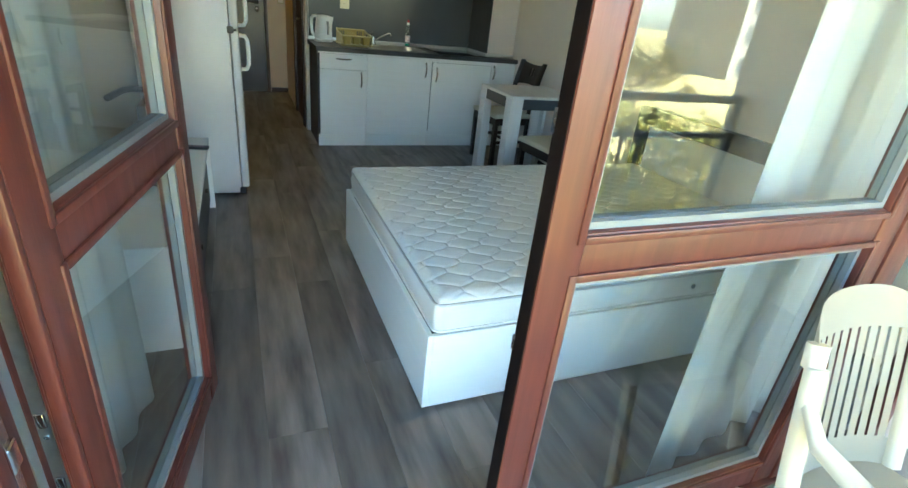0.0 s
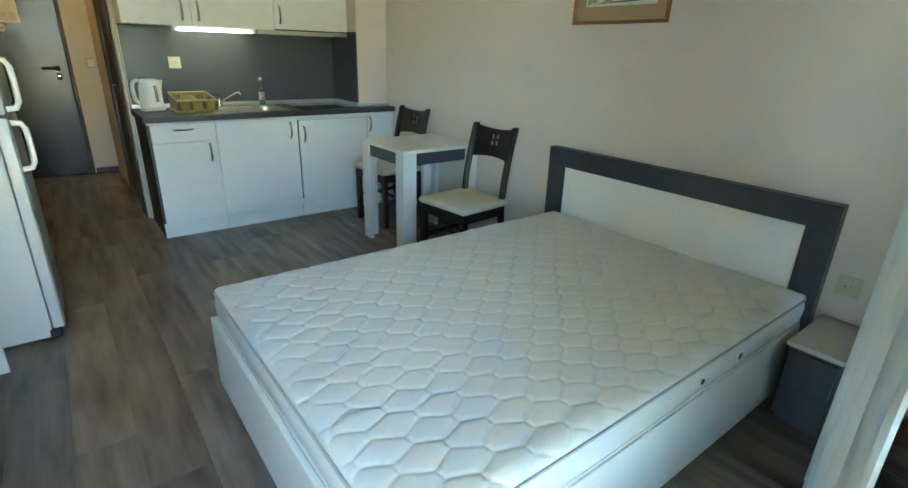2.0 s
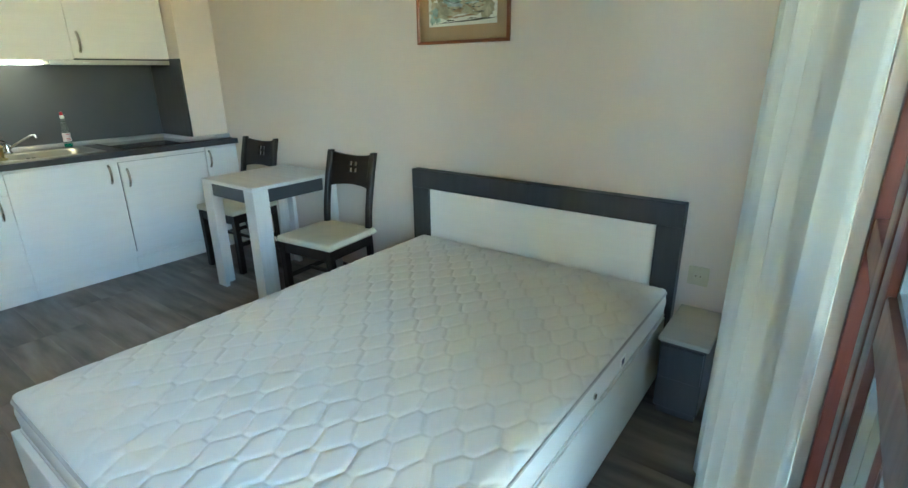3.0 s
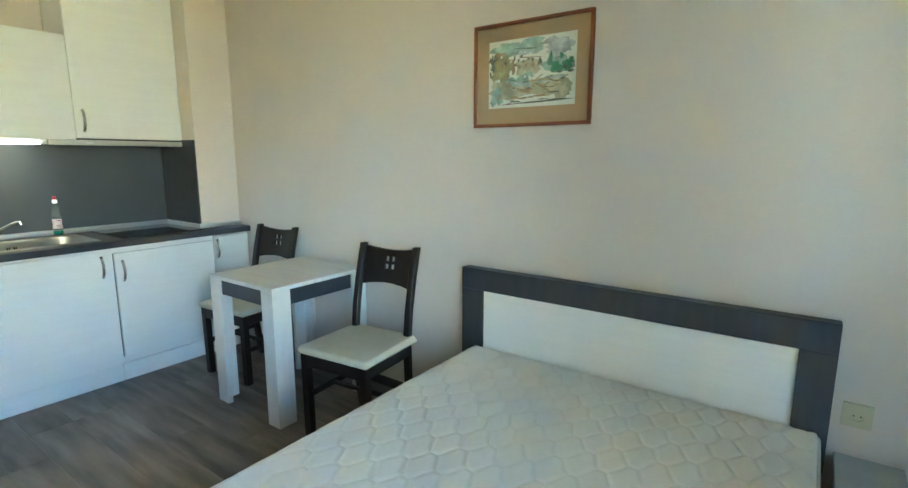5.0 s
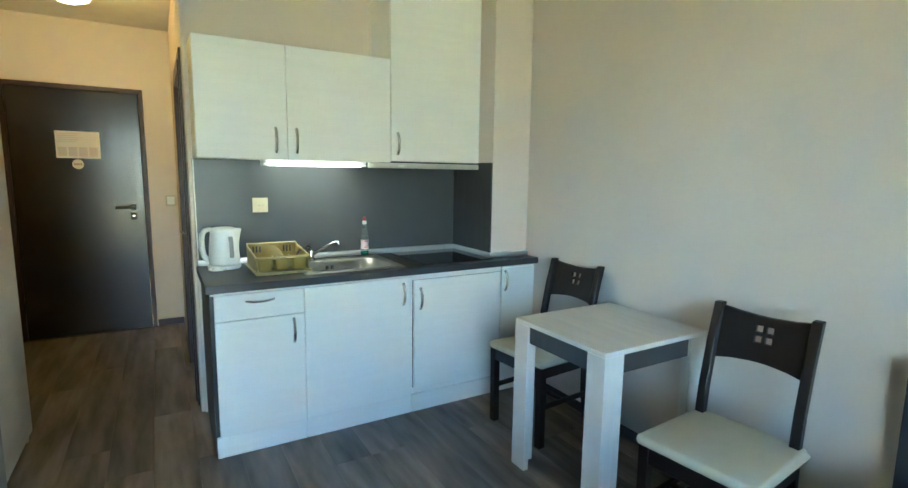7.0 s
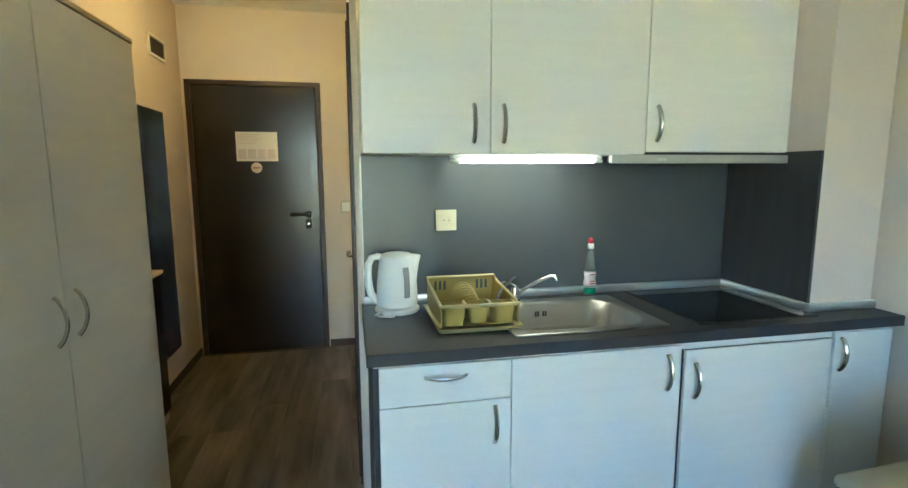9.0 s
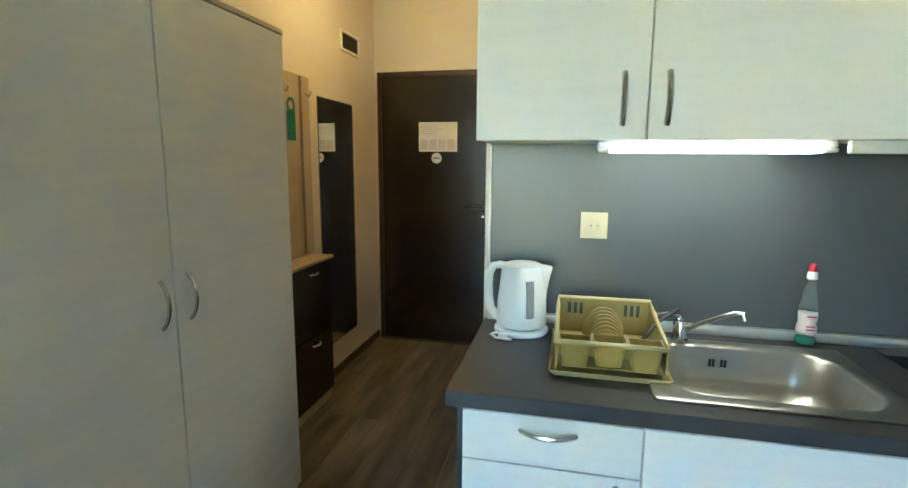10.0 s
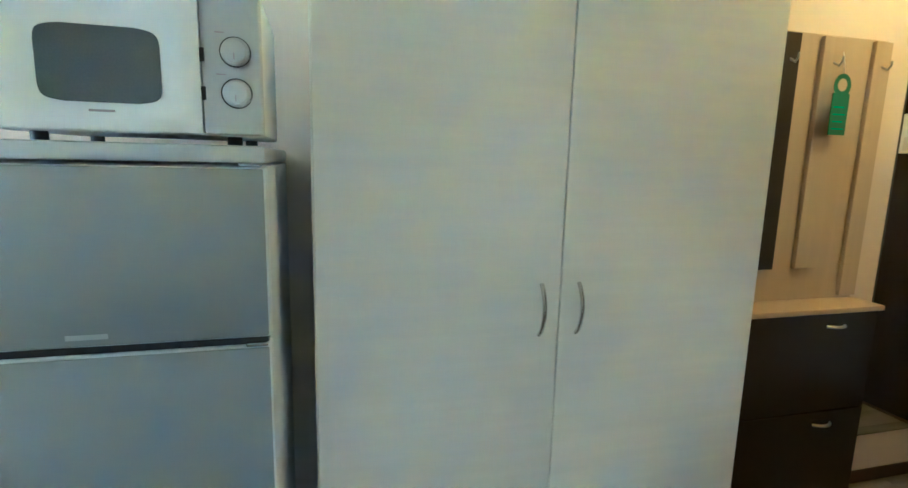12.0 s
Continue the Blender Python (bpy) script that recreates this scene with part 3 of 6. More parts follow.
def mattress():
    x0, x1, y0, y1, z0, z1 = -0.112, 1.874, -3.497, -2.080, 0.328, 0.468
    ob = empty("mattress", ((x0 + x1) / 2, (y0 + y1) / 2, z0), "white quilted mattress lying bare on the bed base", "mattress")
    bm = bmesh.new()
    nx, ny = 540, 384
    grid = []
    rr = 0.045
    for i in range(nx + 1):
        row = []
        for j in range(ny + 1):
            x, y = x0 + (x1 - x0) * i / nx, y0 + (y1 - y0) * j / ny
            e = min(x - x0, x1 - x, y - y0, y1 - y)
            round_off = 0.0 if e > rr else rr * 0.62 * (1 - math.sqrt(max(0.0, 1 - (1 - e / rr) ** 2)))
            q = quilt(x + 0.004 * math.sin(y * 11) + 0.003 * math.sin(y * 37), y + 0.004 * math.sin(x * 9) + 0.003 * math.sin(x * 41))
            puff = min(1.0, q / 0.013)
            soft = 0.004 * noise.noise(Vector((x * 3, y * 3, 0.3)))
            row.append(bm.verts.new((x, y, z1 - 0.0055 + 0.0040 * puff * (1.6 - 0.6 * puff) + 0.0015 * min(1.0, q / 0.04) - round_off + soft)))
        grid.append(row)
    for i in range(nx):
        for j in range(ny):
            bm.faces.new((grid[i][j], grid[i + 1][j], grid[i + 1][j + 1], grid[i][j + 1]))
    part("quilted_top", bm, TICK, ob, "quilted honeycomb cover", angle=180)
    side = bmesh.new()
    n = 24
    loop = []
    for k in range(4):
        cx, cy = ((x1, y1), (x0, y1), (x0, y0), (x1, y0))[k]
        sx, sy = ((-1, -1), (1, -1), (1, 1), (-1, 1))[k]
        for a in range(7):
            t = math.radians(k * 90 + a * 15)
            loop.append((cx + sx * 0.03 + 0.03 * math.cos(t), cy + sy * 0.03 + 0.03 * math.sin(t)))
    rings = []
    for z, o in ((z0, -0.006), (z0 + 0.012, 0.003), (z0 + 0.07, 0.008), (z1 - 0.045, 0.004), (z1 - 0.028, -0.001)):
        rings.append([side.verts.new((x + (o if x > 0.8 else -o), y + (o if y > -2.8 else -o), z)) for x, y in loop])
    for a, b in zip(rings, rings[1:]):
        for k in range(len(loop)):
            side.faces.new((a[k], a[(k + 1) % len(loop)], b[(k + 1) % len(loop)], b[k]))
    side.faces.new(rings[0])
    part("border", side, TICK, ob, "plain white side border", angle=60)
    for z in (z0 + 0.008, z1 - 0.028):
        pts = [(x + (0.004 if x > 0.8 else -0.004), y + (0.004 if y > -2.8 else -0.004), z) for x, y in loop]
        part("piping", sweep(pts + [pts[0]], 0.005, 6), PIPING if z > 0.4 else TICK, ob, "grey piping" if z > 0.4 else "white piping")
    part("label_tag", box(1.25, 1.30, y0 - 0.013, y0 - 0.0105, z0 + 0.045, z0 + 0.085, 0.0005), WHITEP, ob, "small cloth label")
    part("label_print", box(1.265, 1.29, y0 - 0.0145, y0 - 0.0128, z0 + 0.05, z0 + 0.072), NOTE_BLUE, ob, "dark blue printed mark")
    for x in (1.02,):
        part("air_vent", rod((x, y0 - 0.014, z0 + 0.06), (x, y0 - 0.009, z0 + 0.06), 0.011), NICKEL, ob, "small metal air vent")


QHALF, QRISE, QTIP = 0.0715, 0.036, 0.0515
QSHIFT = (0.1345, -3.114)
mattress()


# ---- nightstand ----
ns = empty("nightstand", (1.76, -3.66, 0), "low nightstand with a grey top and dark front beside the bed", "nightstand")
part("carcass", box(1.60, 1.955, -3.73, -3.56, 0.04, 0.345, 0.002), GREY_DARK, ns)
part("top", box(1.59, 1.955, -3.74, -3.55, 0.345, 0.365, 0.002), PALE_TOP, ns, "grey laminate top")
part("drawer_front", box(1.583, 1.599, -3.725, -3.565, 0.19, 0.335, 0.002), GREY_DARK, ns)
part("plinth", box(1.62, 1.95, -3.72, -3.57, 0, 0.04), GREY_DARK, ns)


# ---- dining table and chairs ----
def dining_table():
    x0, x1, y0, y1, h = 1.272, 1.905, -1.285, -0.716, 0.745
    t = empty("dining_table", ((x0 + x1) / 2, (y0 + y1) / 2, 0), "small square table with pale wood-grain top and dark grey aprons", "table")
    part("tabletop", box(x0, x1, y0, y1, h - 0.022, h, 0.002), TABLEW, t, "pale wood-grain laminate top")
    w = 0.105
    # each leg: two boards set at a right angle
    for sx, X in ((1, x0), (-1, x1)):
        for sy, Y in ((1, y0), (-1, y1)):
            bm = prism([(X, Y, 0), (X + sx * w, Y, 0), (X + sx * w, Y + sy * 0.028, 0), (X + sx * 0.028, Y + sy * 0.028, 0),
                        (X + sx * 0.028, Y + sy * w * 0.9, 0), (X, Y + sy * w * 0.9, 0)], (0, 0, h - 0.0225))
            part("leg", bm, TABLEW, t)
    for Y in (y0 + 0.012, y1 - 0.03):
        part("apron", box(x0 + w, x1 - w, Y, Y + 0.018, h - 0.105, h - 0.0225, 0.001), GREY_DARK, t, "dark grey apron")
    for X in (x0 + 0.012, x1 - 0.03):
        part("apron", box(X, X + 0.018, y0 + w * 0.9, y1 - w * 0.9, h - 0.105, h - 0.0225, 0.001), GREY_DARK, t, "dark grey apron")


TABLEW = shade("pale_table_laminate", (0.74, 0.70, 0.66), 0.38, second=(0.64, 0.59, 0.55), scale=(30, 3, 3), amount=0.7, bump=0.1, bump_scale=60)
dining_table()


def dining_chair():
    """Faces -x; the origin lies under the middle of the seat."""
    c = empty("dining_chair", (0, 0, 0), "dark wenge wooden chair with a cream cloth seat and pierced backrest", "chair", "chairs at the table")
    w, d = 0.43, 0.42
    seat = bmesh.new()
    box(-d / 2, d / 2, -w / 2, w / 2, 0.438, 0.478, 0.016, 3, seat)
    for v in seat.verts:
        if v.co.z > 0.46:
            v.co.z += 0.010 * (1 - (v.co.x / (d / 2)) ** 2) * (1 - (v.co.y / (w / 2)) ** 2)
            k = 0.94 if v.co.x > 0 else 1.0
            v.co.y *= k
    part("seat", seat, SEATF, c, "cream upholstered seat pad", local=True)
    for y in (-w / 2 + 0.03, w / 2 - 0.03):
        part("leg", prism([(-d / 2 + 0.01, y - 0.018, 0.437), (-d / 2 + 0.048, y - 0.018, 0.437), (-d / 2 + 0.048, y + 0.018, 0.437), (-d / 2 + 0.01, y + 0.018, 0.437)], (0.006, 0, -0.437)), WENGE, c, local=True)
        s = 1 if y > 0 else -1
        yy = y * 0.93
        post = [(0.215, yy, 0.0), (0.180, yy, 0.22), (0.172, yy, 0.44), (0.190, yy, 0.60), (0.225, yy, 0.77), (0.268, yy, 0.925)]
        bm = bmesh.new()
        rings = []
        for px, py, pz in post:
            rings.append([bm.verts.new((px + a, py + b, pz)) for a, b in ((-0.017, -0.017), (0.017, -0.017), (0.017, 0.017), (-0.017, 0.017))])
        for a, b in zip(rings, rings[1:]):
            for k in range(4):
                bm.faces.new((a[k], a[(k + 1) % 4], b[(k + 1) % 4], b[k]))
        bm.faces.new(rings[0])
        bm.faces.new(rings[-1])
        bmesh.ops.bevel(bm, geom=bm.edges[:], offset=0.003, segments=1, affect="EDGES")
        part("back_post", bm, WENGE, c, local=True)
    # pierced backrest board: cells of a grid, curved, with four small windows
    ys = [-0.185, -0.10, -0.032, -0.006, 0.006, 0.032, 0.10, 0.185]
    zs = [0.700, 0.742, 0.794, 0.820, 0.834, 0.860, 0.888, 0.917]
    bm = bmesh.new()
    verts = {}

    def at(i, j, back):
        if (i, j, back) not in verts:
            y, z = ys[i], zs[j]
            arch = 1 - (y / 0.185) ** 2
            if j == 0:
                z += 0.022 * arch
            if j == len(zs) - 1:
                z -= 0.022 * arch
            verts[i, j, back] = bm.verts.new((0.212 + (z - 0.69) * 0.215 + 0.022 * arch + (0.016 if back else 0), y, z))
        return verts[i, j, back]

    full = {(i, j) for i in range(7) for j in range(7)} - {(2, 2), (4, 2), (2, 4), (4, 4)}
    for i, j in full:
        for back in (0, 1):
            bm.faces.new((at(i, j, back), at(i + 1, j, back), at(i + 1, j + 1, back), at(i, j + 1, back)))
        for di, dj, e in ((-1, 0, ((0, 0), (0, 1))), (1, 0, ((1, 0), (1, 1))), (0, -1, ((0, 0), (1, 0))), (0, 1, ((0, 1), (1, 1)))):
            if (i + di, j + dj) not in full:
                (a, b), (cc, dd) = e
                bm.faces.new((at(i + a, j + b, 0), at(i + cc, j + dd, 0), at(i + cc, j + dd, 1), at(i + a, j + b, 1)))
    part("backrest", bm, WENGE, c, "curved board pierced by four small square holes", local=True)
    part("apron", box(-d / 2 + 0.012, -d / 2 + 0.032, -w / 2 + 0.05, w / 2 - 0.05, 0.375, 0.437, 0.002), WENGE, c, local=True)
    part("apron", box(0.155, 0.175, -w / 2 + 0.06, w / 2 - 0.06, 0.375, 0.437, 0.002), WENGE, c, local=True)
    for y in (-w / 2 + 0.022, w / 2 - 0.040):
        part("apron", box(-d / 2 + 0.05, 0.155, y, y + 0.018, 0.375, 0.437, 0.002), WENGE, c, local=True)
        part("stretcher", box(-d / 2 + 0.045, 0.175, y + 0.002, y + 0.016, 0.20, 0.228, 0.002), WENGE, c, local=True)
    part("stretcher", box(-0.01, 0.01, -w / 2 + 0.04, w / 2 - 0.04, 0.205, 0.225, 0.002), WENGE, c, local=True)
    return c


chair = dining_chair()
chair.matrix_basis = pose(1.53, -1.615, 0, 0, 0, 6)
copy_thing(chair, pose(1.64, -0.478, 0, 0, 0, 5))


# ---- picture ----
def picture():
    y0, y1, z0, z1, x = -2.602, -2.013, 1.525, 1.990, XR - 0.002
    p = empty("picture", (x, (y0 + y1) / 2, z0), "watercolour of boats by a shore in a reddish wooden frame", "picture")
    f = 0.016
    part("frame_side", box(x - 0.020, x, y0, y1, z0, z0 + f, 0.003), WOODFRAME, p)
    part("frame_side", box(x - 0.020, x, y0, y1, z1 - f, z1, 0.003), WOODFRAME, p)
    part("frame_side", box(x - 0.020, x, y0, y0 + f, z0 + f, z1 - f, 0.003), WOODFRAME, p)
    part("frame_side", box(x - 0.020, x, y1 - f, y1, z0 + f, z1 - f, 0.003), WOODFRAME, p)
    part("mount", box(x - 0.008, x, y0 + f, y1 - f, z0 + f, z1 - f), MAT_TAN, p, "tan cardboard mount")
    a0, a1, b0, b1 = -2.528, -2.095, 1.612, 1.912
    sheet = part("sheet", box(x - 0.0095, x - 0.0085, a0, a1, b0, b1), PAINTING, p, "loose watercolour painting on pale paper")
    rng = random.Random(11)
    tones = [shade("wash_" + n, c, 0.9, second=tuple(min(1, k * 1.3 + 0.03) for k in c), scale=(34, 34, 34), amount=1.0) for n, c in
             (("ochre", (0.50, 0.42, 0.20)), ("green", (0.06, 0.22, 0.11)), ("sea", (0.52, 0.66, 0.55)), ("dark", (0.11, 0.105, 0.07)),
              ("brown", (0.34, 0.22, 0.11)), ("sand", (0.70, 0.62, 0.40)), ("white", (0.74, 0.77, 0.72)), ("mauve", (0.76, 0.78, 0.73)))]
    for tone in tones:
        strong = tone is tones[1] or tone is tones[3] or tone is tones[4]
        nt = tone.node_tree
        clear = nt.nodes.new("ShaderNodeBsdfTransparent")
        blend = nt.nodes.new("ShaderNodeMixShader")
        spots = nt.nodes.new("ShaderNodeTexNoise")
        spots.inputs["Scale"].default_value, spots.inputs["Detail"].default_value = 24.0, 3.0
        reach = nt.nodes.new("ShaderNodeMapRange")
        reach.inputs["From Min"].default_value, reach.inputs["From Max"].default_value = 0.38, 0.66
        reach.inputs["To Min"].default_value, reach.inputs["To Max"].default_value = (0.70, 0.97) if strong else (0.40, 0.75)
        at = nt.nodes.new("ShaderNodeTexCoord")
        nt.links.new(at.outputs["Object"], spots.inputs["Vector"])
        nt.links.new(spots.outputs["Fac"], reach.inputs["Value"])
        nt.links.new(reach.outputs[0], blend.inputs[0])
        nt.links.new(nt.nodes["Principled BSDF"].outputs[0], blend.inputs[2])
        nt.links.new(clear.outputs[0], blend.inputs[1])
        nt.links.new(blend.outputs[0], nt.nodes["Material Output"].inputs["Surface"])
    lift = [0.0]

    def stroke(u, v, w, h, tone, lean=0.0, n=11):
        out = []
        lift[0] += 0.000005
        for k in range(n):
            t = 2 * math.pi * k / n
            r = 1.15 * rng.uniform(0.5, 1.2)
            out.append((x - 0.0096, a1 - (u + w * r * math.cos(t)) * (a1 - a0), b0 + (v + h * r * math.sin(t) + lean * w * r * math.cos(t)) * (b1 - b0)))
        flat = bmesh.new()
        flat.faces.new([flat.verts.new((q[0] - 0.0001 - lift[0], q[1], q[2])) for q in out])
        part("brush_stroke", flat, tones[tone], sheet)

    def cluster(n, u0, u1, v0, v1, w, h, tone, lean=0.0):
        for _ in range(n):
            stroke(rng.uniform(u0, u1), rng.uniform(v0, v1), w * rng.uniform(0.5, 1.3), h * rng.uniform(0.5, 1.3), tone, lean * rng.uniform(-1, 1))

    # broad first washes
    for u, v, w, h, tone in ((0.20, 0.86, 0.17, 0.10, 2), (0.48, 0.88, 0.18, 0.09, 2), (0.80, 0.84, 0.16, 0.12, 7), (0.15, 0.60, 0.12, 0.20, 0), (0.46, 0.60, 0.16, 0.12, 5),
                             (0.80, 0.56, 0.15, 0.10, 2), (0.20, 0.26, 0.17, 0.15, 5), (0.52, 0.28, 0.20, 0.14, 5), (0.80, 0.26, 0.15, 0.14, 5), (0.10, 0.18, 0.07, 0.12, 2)):
        stroke(u, v, w, h, tone, n=17)
        stroke(u + 0.03, v - 0.02, 0.8 * w, 0.8 * h, tone, n=17)
    # sky, shore and sand
    cluster(7, 0.10, 0.62, 0.80, 0.92, 0.10, 0.05, 2, 0.2)
    cluster(4, 0.68, 0.92, 0.76, 0.92, 0.08, 0.05, 7, 0.2)
    cluster(12, 0.10, 0.70, 0.16, 0.36, 0.10, 0.05, 5, 0.2)
    cluster(3, 0.05, 0.12, 0.10, 0.30, 0.03, 0.07, 2)
    # ochre house
    cluster(16, 0.08, 0.25, 0.46, 0.76, 0.045, 0.09, 0)
    stroke(0.165, 0.62, 0.013, 0.10, 4)
    cluster(4, 0.02, 0.04, 0.48, 0.76, 0.016, 0.05, 3)
    cluster(4, 0.28, 0.31, 0.48, 0.68, 0.016, 0.06, 4)
    stroke(0.14, 0.80, 0.07, 0.012, 4, 0.3)
    # long house with two dark eaves and small windows
    cluster(12, 0.37, 0.58, 0.52, 0.66, 0.055, 0.05, 5)
    cluster(3, 0.36, 0.58, 0.77, 0.79, 0.07, 0.02, 6)
    stroke(0.45, 0.845, 0.12, 0.011, 3, -0.1)
    stroke(0.34, 0.79, 0.03, 0.010, 3, 1.4)
    stroke(0.47, 0.715, 0.15, 0.012, 4, -0.1)
    stroke(0.61, 0.64, 0.022, 0.055, 3)
    for u in (0.37, 0.45, 0.53):
        stroke(u, 0.60, 0.018, 0.030, 4)
    cluster(3, 0.42, 0.56, 0.44, 0.50, 0.05, 0.03, 2)
    # trees
    cluster(7, 0.68, 0.90, 0.56, 0.66, 0.035, 0.06, 2)
    cluster(26, 0.70, 0.95, 0.48, 0.62, 0.028, 0.045, 1)
    stroke(0.73, 0.70, 0.02, 0.07, 1)
    stroke(0.84, 0.68, 0.02, 0.05, 1)
    cluster(4, 0.78, 0.96, 0.46, 0.53, 0.026, 0.026, 3)
    # boats, oars and their shadows
    cluster(9, 0.28, 0.46, 0.37, 0.45, 0.05, 0.03, 2, 0.3)
    stroke(0.42, 0.33, 0.11, 0.035, 6, -0.2)
    stroke(0.30, 0.40, 0.08, 0.011, 3, -0.5)
    stroke(0.44, 0.36, 0.07, 0.010, 3, 0.2)
    stroke(0.25, 0.33, 0.05, 0.010, 4)
    stroke(0.46, 0.235, 0.07, 0.035, 4)
    stroke(0.78, 0.40, 0.12, 0.030, 6)
    stroke(0.78, 0.415, 0.11, 0.009, 3, 0.05)
    stroke(0.64, 0.27, 0.11, 0.012, 4, -0.75)
    stroke(0.70, 0.32, 0.05, 0.009, 3, 0.5)
    stroke(0.76, 0.19, 0.06, 0.010, 3)
    stroke(0.60, 0.42, 0.05, 0.008, 4, 0.8)
    cluster(4, 0.30, 0.70, 0.12, 0.16, 0.08, 0.012, 4, 0.1)
    stroke(0.55, 0.065, 0.36, 0.013, 3, 0.04)
    # curved hulls and small dark accents
    for u, v, w, tilt in ((0.40, 0.31, 0.13, -0.10), (0.67, 0.33, 0.13, -0.35), (0.80, 0.40, 0.10, 0.05)):
        for q in range(7):
            a = -1 + q / 3
            stroke(u + w * a, v - 0.055 * (1 - a * a) + tilt * w * a, 0.024, 0.011, 3 if q % 2 else 4, 0.5 * a)
        for q in range(3):
            stroke(u + w * (q - 1) * 0.5, v + 0.015, 0.05, 0.014, 6 if q else 2)
    cluster(8, 0.30, 0.62, 0.62, 0.76, 0.016, 0.020, 3, 0.3)
    cluster(9, 0.24, 0.84, 0.05, 0.10, 0.06, 0.010, 3, 0.05)
    cluster(5, 0.03, 0.07, 0.42, 0.72, 0.012, 0.05, 3)
    g = part("glazing", box(x - 0.0125, x - 0.0115, y0 + f, y1 - f, z0 + f, z1 - f), ARTGLASS, p, "thin clear picture glass")
    g.visible_shadow = False


PAINTING = shade("painted_paper", (0.84, 0.82, 0.72), 0.85, second=(0.77, 0.76, 0.66), scale=(14, 14, 22), amount=0.7, bump=0.2, bump_scale=300)
picture()


def socket(place, out, along, label):
    """A double-shuttered wall socket: square frame and round well."""
    s = empty("wall_socket", place, label, "socket")
    p, o, a = Vector(place), Vector(out), Vector(along)
    u = Vector((0, 0, 1))
    k = 0.0425
    part("frame", prism([p + a * k * i + u * k * j for i, j in ((-1, -1), (1, -1), (1, 1), (-1, 1))], o * 0.009), CREAMP, s)
    part("well", lathe([(0.024, 0.0), (0.026, 0.003), (0.018, 0.0035), (0.017, 0.0008)], (0, 0, 0), 24), CREAMP, s, local=True)
    w = s.children[-1]
    w.matrix_basis = Matrix.Translation(o * 0.0088) @ o.to_track_quat("Z", "Y").to_matrix().to_4x4()
    for i in (-1, 1):
        part("pin_hole", rod(p + o * 0.0092 + a * 0.0095 * i, p + o * 0.0105 + a * 0.0095 * i, 0.0026), BLACK, s)
    return s


socket((0.337, 0.571, 1.225), (0, -1, 0), (1, 0, 0), "ivory plastic wall socket on the grey back panel")
socket((XR, -3.60, 0.51), (-1, 0, 0), (0, 1, 0), "ivory plastic wall socket beside the headboard")


# ---- kitchen ----
def base_unit(x0, x1, label, fronts, side=None, sunk=False):
    """A floor cabinet; fronts: (x0, x1, z0, z1, name, handle) with handle as (x, z, 'v' or 'h')."""
    u = empty("base_cabinet", ((x0 + x1) / 2, 0.29, 0), label, "kitchen cabinet", "kitchen base cabinets")
    if sunk:
        for a, b, y0, y1, z0, z1 in ((x0, x0 + 0.016, 0.020, 0.56, 0.0, 0.845), (x1 - 0.016, x1, 0.020, 0.56, 0.0, 0.845), (x0 + 0.016, x1 - 0.016, 0.545, 0.56, 0.0, 0.845),
                                     (x0 + 0.016, x1 - 0.016, 0.020, 0.545, 0.09, 0.106), (x0 + 0.016, x1 - 0.016, 0.020, 0.036, 0.106, 0.845)):
            part("carcass_board", box(a, b, y0, y1, z0, z1), WHITE_FRONT, u)
    else:
        part("body", box(x0, x1, 0.020, 0.56, 0.0, 0.845), side or WHITE_FRONT, u)
    part("plinth", box(x0 + 0.002, x1 - 0.002, 0.004, 0.0195, 0.0, 0.108, 0.001), WHITE_FRONT, u)
    part("top_rail", box(x0 + 0.002, x1 - 0.002, 0.006, 0.0195, 0.828, 0.845, 0.001), WHITE_FRONT, u)
    for a, b, z0, z1, name, handle in fronts:
        f = part(name, box(a + 0.0015, b - 0.0015, 0.0, 0.0185, z0, z1, 0.0018), WHITE_FRONT, u)
        if handle:
            hx, hz, way = handle
            if way == "v":
                part("handle", bow_handle((hx, 0.0, hz - 0.064), (hx, 0.0, hz + 0.064), (0, -1, 0)), NICKEL, f, "bowed satin metal handle")
            else:
                part("handle", bow_handle((hx - 0.066, 0.0, hz), (hx + 0.066, 0.0, hz), (0, -1, 0)), NICKEL, f, "bowed satin metal handle")
    return u


base_unit(0.0, 0.443, "white wood-grain kitchen cabinet with a drawer over a door",
          [(0.016, 0.443, 0.698, 0.826, "drawer_front", (0.226, 0.788, "h")), (0.016, 0.443, 0.11, 0.695, "door", (0.386, 0.612, "v"))], GREY_DARK)
base_unit(0.443, 1.06, "white wood-grain kitchen sink cabinet with one wide door", [(0.443, 1.06, 0.11, 0.826, "door", (1.004, 0.734, "v"))], sunk=True)
hob_unit = base_unit(1.06, 1.70, "white kitchen cabinet with a framed front under the hob", [(1.075, 1.69, 0.15, 0.806, "door", (1.114, 0.695, "v"))])
# dark strips stand in for the shade in the gap round this door
part("dark_gap", box(1.073, 1.692, 0.0040, 0.0058, 0.8063, 0.8080), GREY_DARK, hob_unit, "thin dark strip standing in for the shadow gap round the door")
part("dark_gap", box(1.0730, 1.0747, 0.0110, 0.0195, 0.150, 0.8062), GREY_DARK, hob_unit, "thin dark strip standing in for the shadow gap round the door")
